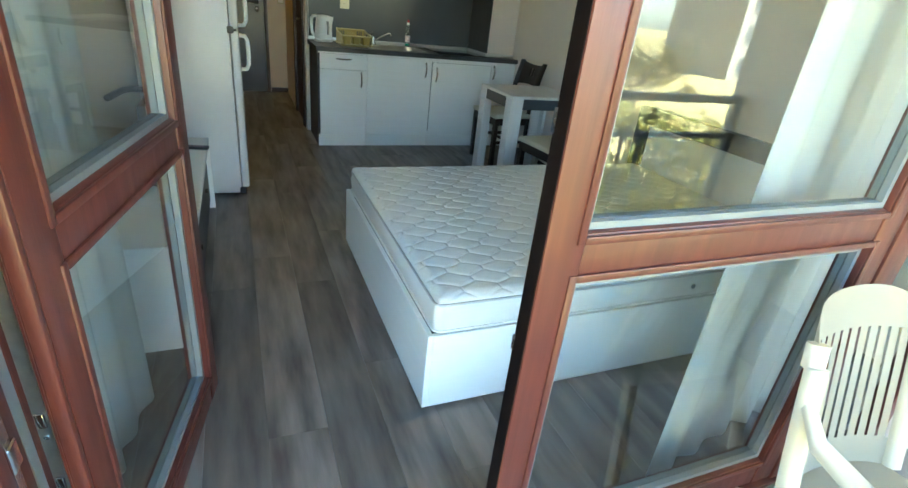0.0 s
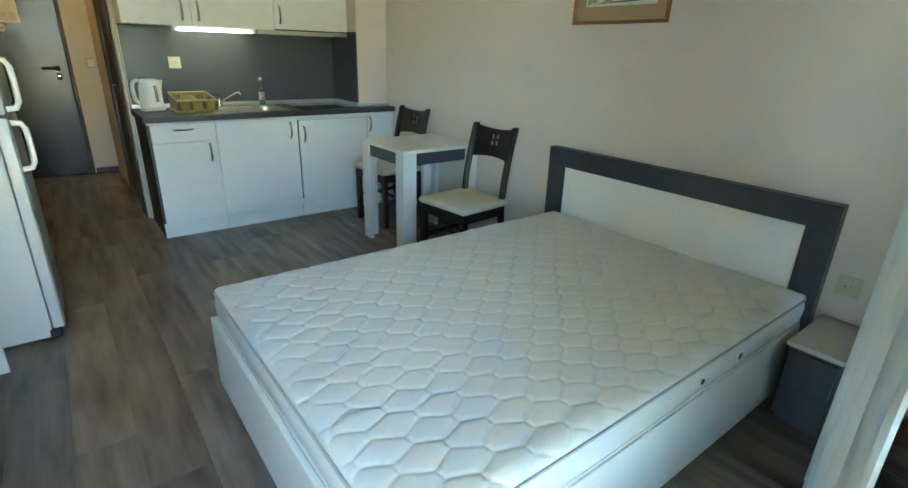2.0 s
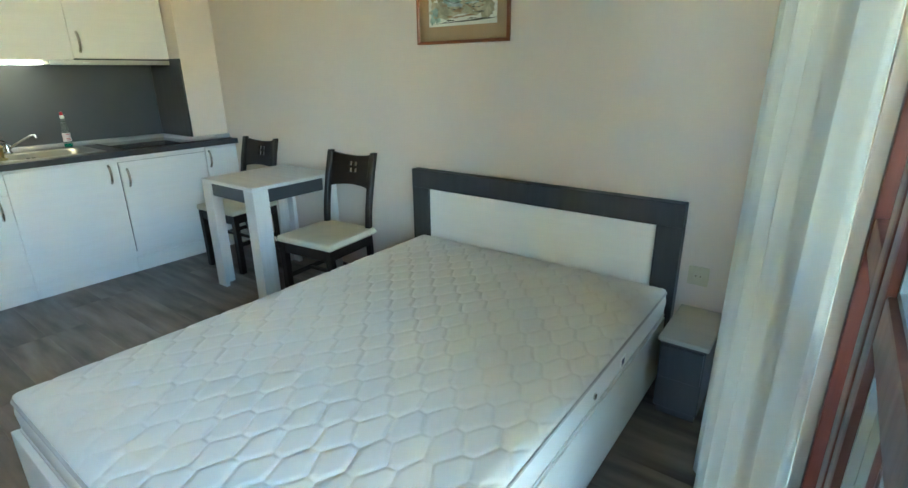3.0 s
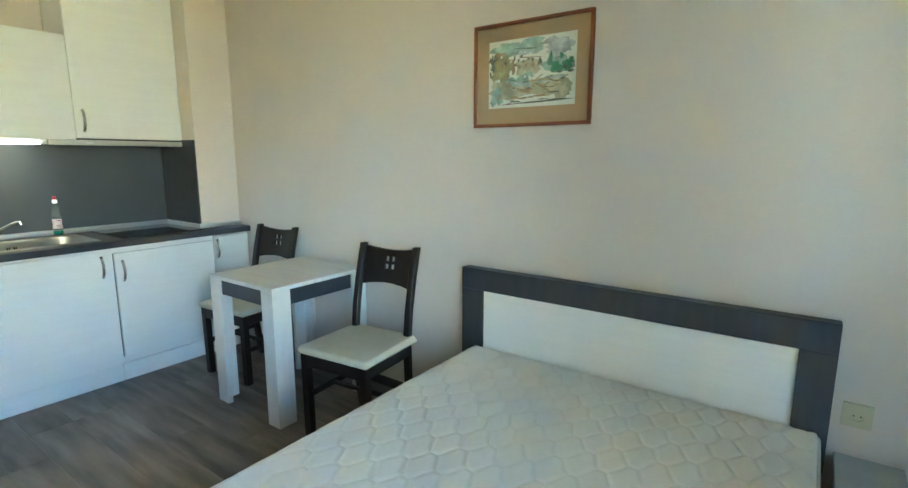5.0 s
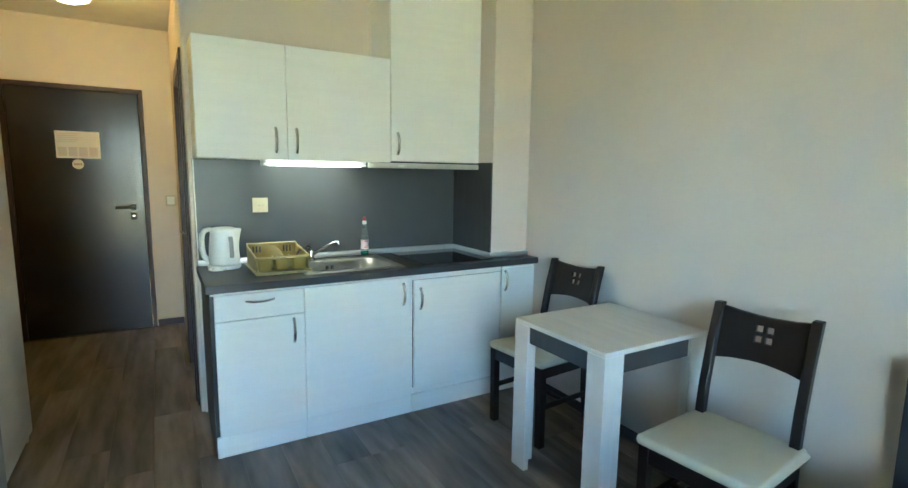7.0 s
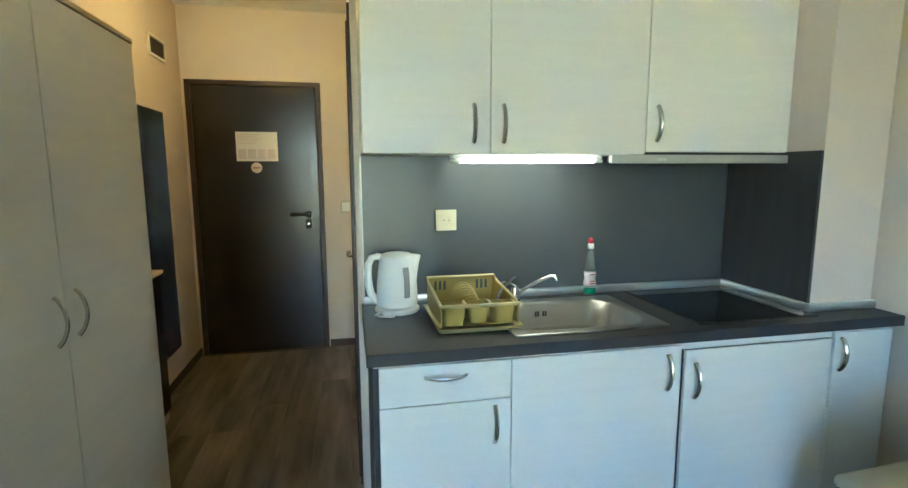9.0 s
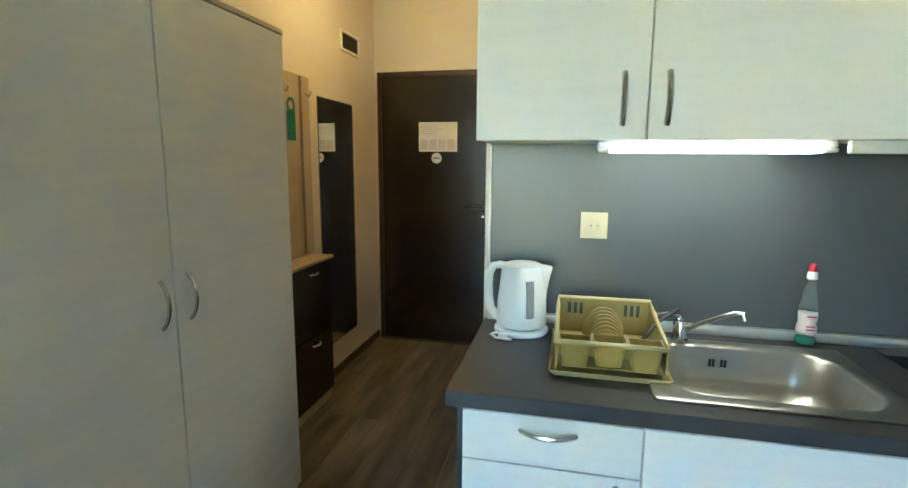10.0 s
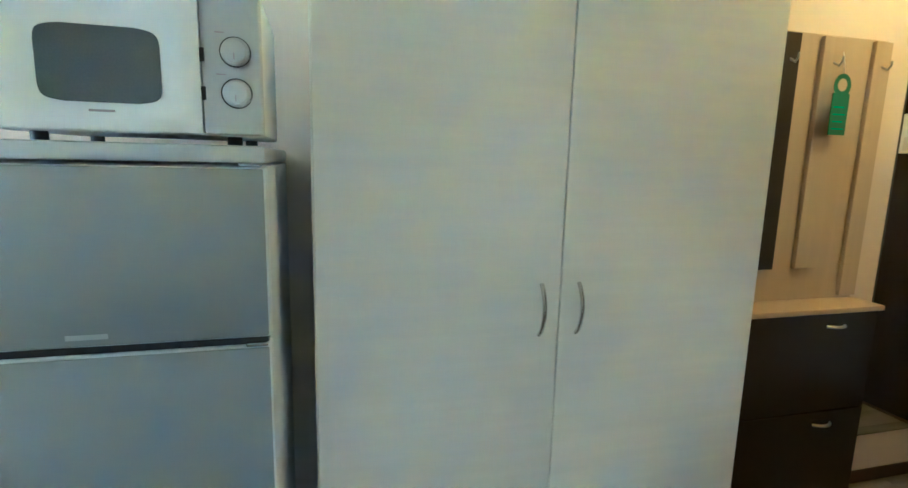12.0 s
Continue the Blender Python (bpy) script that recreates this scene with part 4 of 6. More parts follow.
base_unit(1.70, 1.965, "narrow white kitchen cabinet beside the wall", [(1.70, 1.965, 0.11, 0.826, "door", (1.724, 0.745, "v"))])

wt = empty("worktop", (0.98, 0.27, 0.846), "dark grey laminate worktop with sink and hob set in", "worktop")
wb = bmesh.new()
# slabs round the sink's hole
for x0, x1, y0, y1 in ((-0.018, 0.50, -0.031, 0.575), (0.50, 1.00, -0.031, 0.075), (0.50, 1.00, 0.445, 0.575), (1.00, 1.674, -0.031, 0.575), (1.674, 1.968, -0.031, 0.097)):
    box(x0, x1, y0, y1, 0.846, 0.885, 0, 1, wb)
bmesh.ops.remove_doubles(wb, verts=wb.verts, dist=0.0001)
part("slab", wb, TOP, wt)
part("edge_band", box(-0.019, 1.969, -0.0335, -0.0312, 0.8465, 0.8845, 0.001), GREY_DARK, wt)
up = empty("upstand", (0.8, 0.56, 0.885), "silver aluminium upstand along the back of the worktop", "upstand")
for x0, x1, y0, y1 in ((-0.01, 1.652, 0.548, 0.570), (1.652, 1.673, 0.098, 0.570), (1.652, 1.968, 0.075, 0.097)):
    part("strip", box(x0, x1, y0, y1, 0.885, 0.918, 0.005, 2), ALU, up)
bp = empty("back_panel", (0.83, 0.575, 0.885), "dark grey splashback panel behind the worktop", "splashback")
part("panel", box(-0.012, 1.6625, 0.571, 0.5875, 0.87, 1.488), SPLASH, bp)
part("side_panel", box(1.663, 1.6755, 0.098, 0.571, 0.887, 1.4975), GREY_DARK, bp)
part("edge_strip", box(-0.0125, -0.004, 0.555, 0.5705, 0.886, 1.486, 0.001), HOODM, bp, "pale edge strip")


def sink():
    s = empty("sink", (0.75, 0.26, 0.88), "stainless steel inset sink with a rounded bowl", "sink")
    bm = bmesh.new()
    n = 48
    cx, cy = 0.75, 0.255

    def ring(ax, ay, z, r):
        out = []
        for k, (sx, sy) in enumerate(((1, 1), (-1, 1), (-1, -1), (1, -1))):
            for a in range(n // 4):
                t = math.radians(90 * k + 90 * a / (n // 4 - 1))
                out.append(bm.verts.new((cx + sx * (ax - r) + r * math.cos(t), cy + sy * (ay - r) + r * math.sin(t), z)))
        return out

    rings = [ring(0.285, 0.225, 0.886, 0.012), ring(0.285, 0.225, 0.891, 0.012), ring(0.279, 0.219, 0.893, 0.010), ring(0.240, 0.182, 0.890, 0.09),
             ring(0.232, 0.174, 0.882, 0.09), ring(0.215, 0.158, 0.80, 0.085), ring(0.195, 0.140, 0.757, 0.08), ring(0.15, 0.11, 0.748, 0.08), ring(0.03, 0.03, 0.744, 0.03)]
    for a, b in zip(rings, rings[1:]):
        for k in range(n):
            bm.faces.new((a[k], a[(k + 1) % n], b[(k + 1) % n], b[k]))
    bm.faces.new(rings[-1])
    part("bowl", bm, STEEL, s, angle=60)
    part("drain", lathe([(0.032, 0.0), (0.034, 0.003), (0.024, 0.004), (0.012, 0.001)], (cx, cy, 0.745), 24), CHROME, s, "chrome drain")
    for k in (-1, 1):
        for j in (-1, 1):
            part("overflow_slot", box(0.70 + k * 0.016 + j * 0.005 - 0.003, 0.70 + k * 0.016 + j * 0.005 + 0.003, 0.409, 0.413, 0.835, 0.857), BLACK, s, "dark overflow slot")


sink()


def tap():
    t = empty("mixer_tap", (0.60, 0.455, 0.891), "chrome mixer tap with a long low spout behind the sink", "tap")
    part("base", lathe([(0.026, 0), (0.026, 0.008), (0.021, 0.014), (0.021, 0.055), (0.017, 0.066)], (0.60, 0.455, 0.891), 24), CHROME, t)
    part("spout", sweep([(0.612, 0.452, 0.925), (0.65, 0.44, 0.955), (0.70, 0.42, 0.985), (0.735, 0.405, 1.004), (0.752, 0.398, 1.004), (0.757, 0.396, 0.985)], 0.008, 12), CHROME, t)
    part("lever", sweep([(0.60, 0.455, 0.955), (0.585, 0.45, 0.972), (0.55, 0.43, 0.985), (0.52, 0.415, 0.982)], 0.008, 10, 1.6), CHROME, t)


tap()

hob = empty("hob", (1.40, 0.275, 0.885), "black ceramic glass hob set in the worktop", "hob")
part("glass", box(1.150, 1.640, 0.035, 0.525, 0.885, 0.8905, 0.002), BLACKG, hob)
for x0, x1, y0, y1 in ((1.143, 1.647, 0.028, 0.0345), (1.143, 1.647, 0.5255, 0.532), (1.143, 1.1495, 0.0345, 0.5255), (1.6405, 1.647, 0.0345, 0.5255)):
    part("rim", box(x0, x1, y0, y1, 0.885, 0.8895, 0.0012), IRON, hob, "thin dark metal rim")


def wall_unit(x0, x1, z0, z1, label, doors):
    u = empty("wall_cabinet", ((x0 + x1) / 2, 0.42, z0), label, "kitchen cabinet", "kitchen wall cabinets")
    part("body", box(x0 + 0.0005, x1 - 0.0005, 0.281, 0.5865, z0, z1), WHITE_UP, u)
    for a, b, hx in doors:
        d = part("door", box(a + 0.0015, b - 0.0015, 0.260, 0.279, z0 - 0.003, z1, 0.0018), WHITE_UP, u)
        part("handle", bow_handle((hx, 0.260, z0 + 0.036), (hx, 0.260, z0 + 0.166), (0, -1, 0)), NICKEL, d, "bowed satin metal handle")


wall_unit(-0.006, 0.440, 1.489, 2.086, "cream wood-grain wall cabinet above the worktop", [(-0.006, 0.440, 0.378)])
wall_unit(0.440, 1.043, 1.489, 2.086, "wide cream wood-grain wall cabinet above the sink", [(0.440, 1.043, 0.486)])
wall_unit(1.043, 1.674, 1.4985, 2.60, "tall cream wall cabinet above the cooker hood", [(1.043, 1.674, 1.086)])

hood = empty("cooker_hood", (1.36, 0.4, 1.45), "slim brushed steel cooker hood under the wall cabinet", "cooker hood")
part("body", box(1.05, 1.66, 0.262, 0.57, 1.462, 1.4945, 0.002), GREY_DARK, hood)
part("visor", box(0.895, 1.66, 0.238, 0.262, 1.452, 1.484, 0.004, 2), HOODM, hood, "steel front visor")
part("switch", box(1.08, 1.12, 0.2365, 0.2385, 1.462, 1.472), ALU, hood, "small slide switch")
part("filter", box(1.08, 1.63, 0.29, 0.55, 1.458, 1.462), NICKEL, hood, "metal grease filter")

tube = empty("tube_lamp", (0.625, 0.40, 1.46), "lit white strip lamp under the wall cabinets", "lamp")
part("housing", box(0.325, 0.925, 0.365, 0.435, 1.470, 1.4885, 0.004), WHITEP, tube)
part("diffuser", box(0.36, 0.89, 0.355, 0.430, 1.4555, 1.4698, 0.006, 2), LAMP_W, tube, "glowing white diffuser")
for x in (0.325, 0.89):
    part("end_cap", box(x, x + 0.035, 0.358, 0.432, 1.457, 1.4698, 0.005, 2), WHITEP, tube)


def kettle():
    c = (0.118, 0.450, 0.885)
    k = empty("kettle", c, "white plastic electric kettle standing on its base", "kettle")
    part("base", lathe([(0.082, 0.0), (0.087, 0.006), (0.086, 0.015), (0.076, 0.021)], c, 40), WHITEP, k)
    part("body", lathe([(0.072, 0.023), (0.079, 0.029), (0.080, 0.055), (0.077, 0.11), (0.071, 0.165), (0.067, 0.205), (0.066, 0.214)], c, 40), WHITEP, k)
    part("lid", lathe([(0.065, 0.2145), (0.063, 0.221), (0.050, 0.227), (0.015, 0.230)], c, 40), WHITEP, k)
    sp = bmesh.new()
    rings = []
    for z, reach, w in ((0.985, 0.076, 0.006), (1.030, 0.080, 0.014), (1.070, 0.087, 0.020), (1.098, 0.094, 0.023), (1.104, 0.092, 0.022)):
        rings.append([sp.verts.new((c[0] + a, c[1] + b, z)) for a, b in ((0.045, -w - 0.012), (reach - 0.012, -w), (reach, 0), (reach - 0.012, w), (0.045, w + 0.012))])
    for a, b in zip(rings, rings[1:]):
        for q in range(5):
            sp.faces.new((a[q], a[(q + 1) % 5], b[(q + 1) % 5], b[q]))
    sp.faces.new(rings[0])
    sp.faces.new(rings[-1])
    part("spout", sp, WHITEP, k, angle=50)
    part("handle", sweep([(0.070, c[1], 1.097), (0.045, c[1], 1.103), (0.024, c[1], 1.098), (0.011, c[1], 1.075), (0.008, c[1], 1.04), (0.010, c[1], 0.995), (0.017, c[1], 0.958), (0.032, c[1], 0.935), (0.046, c[1], 0.928)], 0.012, 12, 1.25), WHITEP, k, angle=60)
    part("gauge", sweep([(0.150, 0.379, 0.952), (0.150, 0.378, 0.972), (0.149, 0.380, 1.03), (0.146, 0.386, 1.066)], 0.014, 14, 0.6), SPLASHG, k, "grey water gauge window")
    part("cord", sweep([(0.045, 0.400, 0.892), (0.030, 0.375, 0.892), (0.050, 0.350, 0.891), (0.085, 0.345, 0.890), (0.098, 0.352, 0.889)], 0.0045, 8), WHITEP, k, "white power cord")
    part("plug", box(0.055, 0.085, 0.352, 0.366, 0.8855, 0.905, 0.004, 2), WHITEP, k, "white plug")


SPLASHG = shade("gauge_grey", (0.33, 0.34, 0.34), 0.2)
kettle()


def dish_rack():
    d = empty("dish_rack", (0.37, 0.28, 0.885), "olive green plastic dish drainer on a tray", "dish rack")
    x0, x1, y0, y1, z = 0.235, 0.507, 0.128, 0.44, 0.885

    def tub(bm, a0, a1, b0, b1, z0, z1, wall, flare):
        outer0 = [(a0 + flare, b0 + flare), (a1 - flare, b0 + flare), (a1 - flare, b1 - flare), (a0 + flare, b1 - flare)]
        outer1 = [(a0, b0), (a1, b0), (a1, b1), (a0, b1)]
        w = wall
        inner1 = [(a0 + w, b0 + w), (a1 - w, b0 + w), (a1 - w, b1 - w), (a0 + w, b1 - w)]
        inner0 = [(a0 + flare + w, b0 + flare + w), (a1 - flare - w, b0 + flare + w), (a1 - flare - w, b1 - flare - w), (a0 + flare + w, b1 - flare - w)]
        vs = [[bm.verts.new((*p, h)) for p in ring] for ring, h in ((outer0, z0), (outer1, z1), (inner1, z1), (inner0, z0 + w))]
        for a, b in zip(vs, vs[1:]):
            for k in range(4):
                bm.faces.new((a[k], a[(k + 1) % 4], b[(k + 1) % 4], b[k]))
        bm.faces.new(vs[0])
        bm.faces.new(vs[-1])
        return bm

    part("tray", tub(bmesh.new(), x0 - 0.016, x1 + 0.012, y0 - 0.022, y1 + 0.006, z, z + 0.018, 0.004, 0.014), OLIVE_P, d, "pale olive drip tray")
    # basket: floor, low front and sides, high slotted back
    part("floor", box(x0 + 0.015, x1 - 0.015, y0 + 0.015, y1 - 0.015, z + 0.017, z + 0.021), OLIVE, d)
    rim = 0.100
    for a, b in ((x0, x0 + 0.004), (x1 - 0.004, x1)):
        part("side", prism([(a, y0, z + 0.02), (a, y1, z + 0.02), (a, y1, z + rim + 0.025), (a, y1 - 0.05, z + rim + 0.012), (a, y0, z + rim - 0.01)], (b - a, 0, 0)), OLIVE, d)
    part("front_rail", box(x0 + 0.004, x1 - 0.004, y0, y0 + 0.004, z + 0.080, z + 0.090, 0.001), OLIVE, d)
    bk = bmesh.new()
    box(x0 + 0.004, x1 - 0.004, y1 - 0.004, y1, z + 0.02, z + 0.075, 0, 1, bk)
    box(x0 + 0.004, x1 - 0.004, y1 - 0.004, y1, z + 0.112, z + 0.126, 0, 1, bk)
    slots = [x0 + 0.034 + 0.018 * i for i in range(3)] + [x1 - 0.034 - 0.018 * i for i in range(3)][::-1]
    edges = [x0 + 0.004] + [e for s in slots for e in (s - 0.005, s + 0.005)] + [x1 - 0.004]
    for a, b in zip(edges[::2], edges[1::2]):
        box(a, b, y1 - 0.004, y1, z + 0.075, z + 0.112, 0, 1, bk)
    part("slotted_back", bk, OLIVE, d)
    part("rim", sweep([(x0, y0, z + rim - 0.01), (x1, y0, z + rim - 0.01), (x1, y1 - 0.05, z + rim + 0.012), (x1, y1, z + rim + 0.027), (x0, y1, z + rim + 0.027), (x0, y1 - 0.05, z + rim + 0.012), (x0, y0, z + rim - 0.01)], 0.0062, 8), OLIVE_P, d, angle=60)
    for i in range(7):
        yy = y0 + 0.14 + 0.024 * i
        arc = [(x0 + 0.136 + (0.046 + 0.002 * i) * math.cos(math.pi * k / 10), yy, z + 0.021 + (0.062 + 0.004 * i) * math.sin(math.pi * k / 10)) for k in range(11)]
        part("plate_rib", sweep(arc, 0.0035, 6), OLIVE, d)
    part("divider", box(x0 + 0.006, x1 - 0.006, y0 + 0.088, y0 + 0.091, z + 0.022, z + 0.078, 0.001), OLIVE, d)
    # three rounded cutlery cups along the front, the middle one set back
    for k in range(3):
        a, w = x0 + 0.006 + k * 0.0878, 0.0835
        back = 0.014 if k == 1 else 0.0
        cx, fy = a + w / 2, y0 - 0.003 + back

        def outline(grow, z_):
            pts = [(a - grow, fy + 0.074 + grow)]
            for q in range(9):
                t = math.pi + math.pi * q / 8
                pts.append((cx + (w / 2 + grow) * math.copysign(abs(math.cos(t)) ** 0.45, math.cos(t)), fy + 0.026 + (0.026 + grow) * math.sin(t)))
            pts.append((a + w + grow, fy + 0.074 + grow))
            return [cup.verts.new((px, py, z_)) for px, py in pts]

        cup = bmesh.new()
        rings = [outline(-0.010, z + 0.0215), outline(0.0, z + 0.088), outline(-0.003, z + 0.088), outline(-0.012, z + 0.025)]
        for a_, b_ in zip(rings, rings[1:]):
            for q in range(len(a_)):
                cup.faces.new((a_[q], a_[(q + 1) % len(a_)], b_[(q + 1) % len(a_)], b_[q]))
        cup.faces.new(rings[0])
        cup.faces.new(rings[-1])
        part("cutlery_cup", cup, OLIVE, d, angle=50)
        lip = [(a, fy + 0.070, z + 0.088)] + [(cx + w / 2 * math.copysign(abs(math.cos(math.pi + math.pi * q / 10)) ** 0.45, math.cos(math.pi + math.pi * q / 10)),
                                                  fy + 0.026 + 0.026 * math.sin(math.pi + math.pi * q / 10), z + 0.088) for q in range(11)] + [(a + w, fy + 0.070, z + 0.088)]
        part("cup_rim", sweep(lip, 0.0035, 6), OLIVE_P, d, "pale rounded rim", angle=60)


dish_rack()
ut = empty("cooking_spoon", (0.49, 0.30, 0.98), "black plastic cooking spoon leaning in the dish rack", "utensil")
part("handle", sweep([(0.462, 0.275, 0.935), (0.505, 0.315, 0.985), (0.575, 0.375, 1.012)], 0.005, 8, 1.4), BLACK, ut)
part("scoop", lathe([(0.004, 0.0), (0.016, 0.003), (0.022, 0.010), (0.018, 0.011)], (0.455, 0.268, 0.925), 20), BLACK, ut)


def soap_bottle():
    c = (0.965, 0.515, 0.891)
    b = empty("soap_bottle", c, "clear soap bottle with a red cap and some green soap", "bottle")
    part("body", lathe([(0.022, 0.0), (0.026, 0.005), (0.026, 0.055), (0.022, 0.070), (0.025, 0.085), (0.025, 0.112), (0.020, 0.135), (0.021, 0.150), (0.012, 0.185), (0.010, 0.200)], c, 28), CLEARP, b, angle=60)
    part("soap", lathe([(0.020, 0.004), (0.0235, 0.008), (0.0235, 0.024), (0.022, 0.025)], c, 28), GREENL, b, "green liquid soap")
    part("label", lathe([(0.0262, 0.040), (0.0266, 0.041), (0.0266, 0.055), (0.0228, 0.070), (0.0256, 0.085), (0.0256, 0.098), (0.025, 0.099)], c, 28), PINKL, b, "pale pink printed label", angle=60)
    for z in (0.050, 0.060, 0.090):
        part("print_bar", box(c[0] - 0.012, c[0] + 0.012, c[1] - 0.0278, c[1] - 0.0262, c[2] + z, c[2] + z + 0.004), RED, b, "tiny red lettering, unreadable")
    part("collar", lathe([(0.011, 0.2005), (0.014, 0.203), (0.013, 0.220), (0.010, 0.224)], c, 20), WHITEP, b, "white collar")
    part("cap", lathe([(0.010, 0.2245), (0.011, 0.227), (0.010, 0.242), (0.005, 0.248)], c, 20), RED, b, "red cap")


soap_bottle()


# ---- fridge and microwave ----
def fridge():
    y0, y1, xf, xb, h = -1.248, -0.654, -0.638, -1.215, 1.425
    f = empty("fridge", (-0.93, -0.95, 0), "silver two-door fridge freezer with white enamel sides", "fridge")
    part("body", box(xb, xf - 0.055, y0, y1, 0.02, 1.39, 0.006, 2), FRIDGE_W, f, "white enamel cabinet")
    part("top_cap", box(xb, xf - 0.004, y0 - 0.001, y1 + 0.001, 1.393, h, 0.008, 2), FRIDGE_T, f, "pale grey top panel")
    for z0, z1, hz0, hz1 in ((0.06, 1.052, 0.83, 1.03), (1.066, 1.388, 1.085, 1.285)):
        d = part("door", box(xf - 0.05, xf - 0.006, y0, y1, z0, z1, 0.007, 2), FRIDGE_W, f, "white-edged door")
        part("door_skin", box(xf - 0.0062, xf, y0 + 0.004, y1 - 0.004, z0 + 0.004, z1 - 0.004, 0.003, 2), FRIDGE_S, d, "silver door front")
        y = y0 + 0.030
        part("handle", sweep([(xf - 0.002, y, hz0), (xf + 0.032, y, hz0 + 0.004), (xf + 0.045, y, hz0 + 0.03), (xf + 0.047, y, (hz0 + hz1) / 2), (xf + 0.045, y, hz1 - 0.03), (xf + 0.032, y, hz1 - 0.004), (xf - 0.002, y, hz1)], 0.012, 10), WHITEP, d, "white plastic bow handle")
        part("hinge", box(xf - 0.012, xf + 0.002, y1 - 0.045, y1 - 0.006, z1 - 0.001, z1 + 0.006, 0.002), CHROME, d, "small metal hinge")
    for z0, z1 in ((0.022, 0.058), (1.040, 1.078), (1.378, 1.392)):
        part("hinge_cover", box(xf - 0.066, xf - 0.030, y0 - 0.005, y0 + 0.028, z0, z1, 0.003), BLACK, f, "black plastic hinge cover")
    part("logo_plate", box(xf, xf + 0.0012, -0.99, -0.925, 1.083, 1.092), FRIDGE_T, f, "small pale badge")
    part("gasket", box(xf - 0.048, xf - 0.012, y0 + 0.006, y1 - 0.006, 1.0525, 1.0655), BLACK, f, "dark gap between the doors")
    part("kick_plate", box(xf - 0.052, xf - 0.035, y0 + 0.01, y1 - 0.01, 0.012, 0.055), BLACK, f, "dark kick plate")
    for x in (xb + 0.05, xf - 0.09):
        for y in (y0 + 0.05, y1 - 0.05):
            part("foot", rod((x, y, 0), (x, y, 0.022), 0.018), BLACK, f)


FRIDGE_T = shade("grey_top_plastic", (0.52, 0.51, 0.48), 0.4)
fridge()


def microwave():
    y0, y1, xf, xb, z0, z1 = -1.103, -0.661, -0.705, -1.05, 1.443, 1.705
    m = empty("microwave", (-0.85, -0.89, 1.425), "white microwave oven with two dials standing on the fridge", "microwave")
    part("body", box(xb, xf - 0.03, y0 + 0.004, y1 - 0.002, z0, z1, 0.004), WHITEP, m)
    yd = -0.766
    # bowed door with a sunken window
    bm = bmesh.new()
    ny, nz = 20, 16
    grid = []
    for i in range(ny + 1):
        row = []
        for j in range(nz + 1):
            u, v = i / ny, j / nz
            edge = min(u, 1 - u, v * 0.8, (1 - v) * 0.8)
            wu, wv = abs(u - 0.535) / 0.31, abs(v - 0.44) / 0.27
            inside = (wu ** 6 + wv ** 6) < 1
            x = xf + 0.012 * min(1.0, edge / 0.07) * (1 if wu ** 6 + wv ** 6 > 2.6 else 0.55)
            if inside:
                x = xf + 0.0050
            row.append(bm.verts.new((x, y0 + (yd - y0) * u, z0 + 0.004 + (z1 - z0 - 0.006) * v)))
        grid.append(row)
    for i in range(ny):
        for j in range(nz):
            bm.faces.new((grid[i][j], grid[i + 1][j], grid[i + 1][j + 1], grid[i][j + 1]))
    door = part("door", bm, WHITEP, m, "bowed white door", angle=60)
    part("door_edge", box(xf - 0.028, xf + 0.001, y0 + 0.002, yd - 0.002, z0 + 0.005, z1 - 0.003, 0.004), WHITEP, m)
    out = []
    for k in range(40):
        t = 2 * math.pi * (k + 0.5) / 40
        c, s = math.cos(t), math.sin(t)
        cu, su = math.copysign(abs(c) ** 0.2, c), math.copysign(abs(s) ** 0.2, s)
        out.append((xf + 0.0062, -0.9235 + 0.0965 * cu * (1 - 0.03 * su * su), z0 + 0.114 + 0.067 * su * (1 - 0.12 * cu * cu)))
    part("window", prism(out, (0.0012, 0, 0)), SMOKED, door, "smoked glass window")
    part("maker_mark", box(xf + 0.0078, xf + 0.0088, -0.945, -0.905, z0 + 0.034, z0 + 0.038), INK, door, "tiny grey lettering, unreadable")
    part("control_panel", box(xf - 0.028, xf - 0.006, yd, y1, z0 + 0.002, z1 - 0.002, 0.003), PANELG, m, "pale grey control panel")
    for z in (1.521, 1.595):
        yk = -0.706
        dial = part("dial", lathe([(0.0245, 0), (0.0250, 0.003), (0.0215, 0.005), (0.0205, 0.016), (0.017, 0.018)], (0, 0, 0), 32), PANELG, m, "round pale grey dial", local=True)
        dial.matrix_basis = Matrix.Translation(chain(m).inverted() @ Vector((xf - 0.006, yk, z))) @ Matrix.Rotation(radians(90), 4, "Y")
        ring = part("dial_ring", lathe([(0.0275, 0.0), (0.0275, 0.0006), (0.0265, 0.0006), (0.0262, 0.0)], (0, 0, 0), 40), IRON, m, "printed dial ring", local=True)
        ring.matrix_basis = dial.matrix_basis.copy()
        part("pointer", box(xf + 0.0118, xf + 0.0126, yk - 0.001, yk + 0.001, z - 0.016, z - 0.004), INK, m, "dial mark")
        part("print_bar", box(xf - 0.006, xf - 0.0055, yk - 0.034, yk - 0.018, z + 0.032, z + 0.0345), INK, m, "small printed mark")
    for z in (1.507, 1.575):
        part("latch_slot", box(xf - 0.012, xf - 0.0035, yd - 0.001, yd + 0.007, z, z + 0.024), BLACK, m, "dark latch slot")
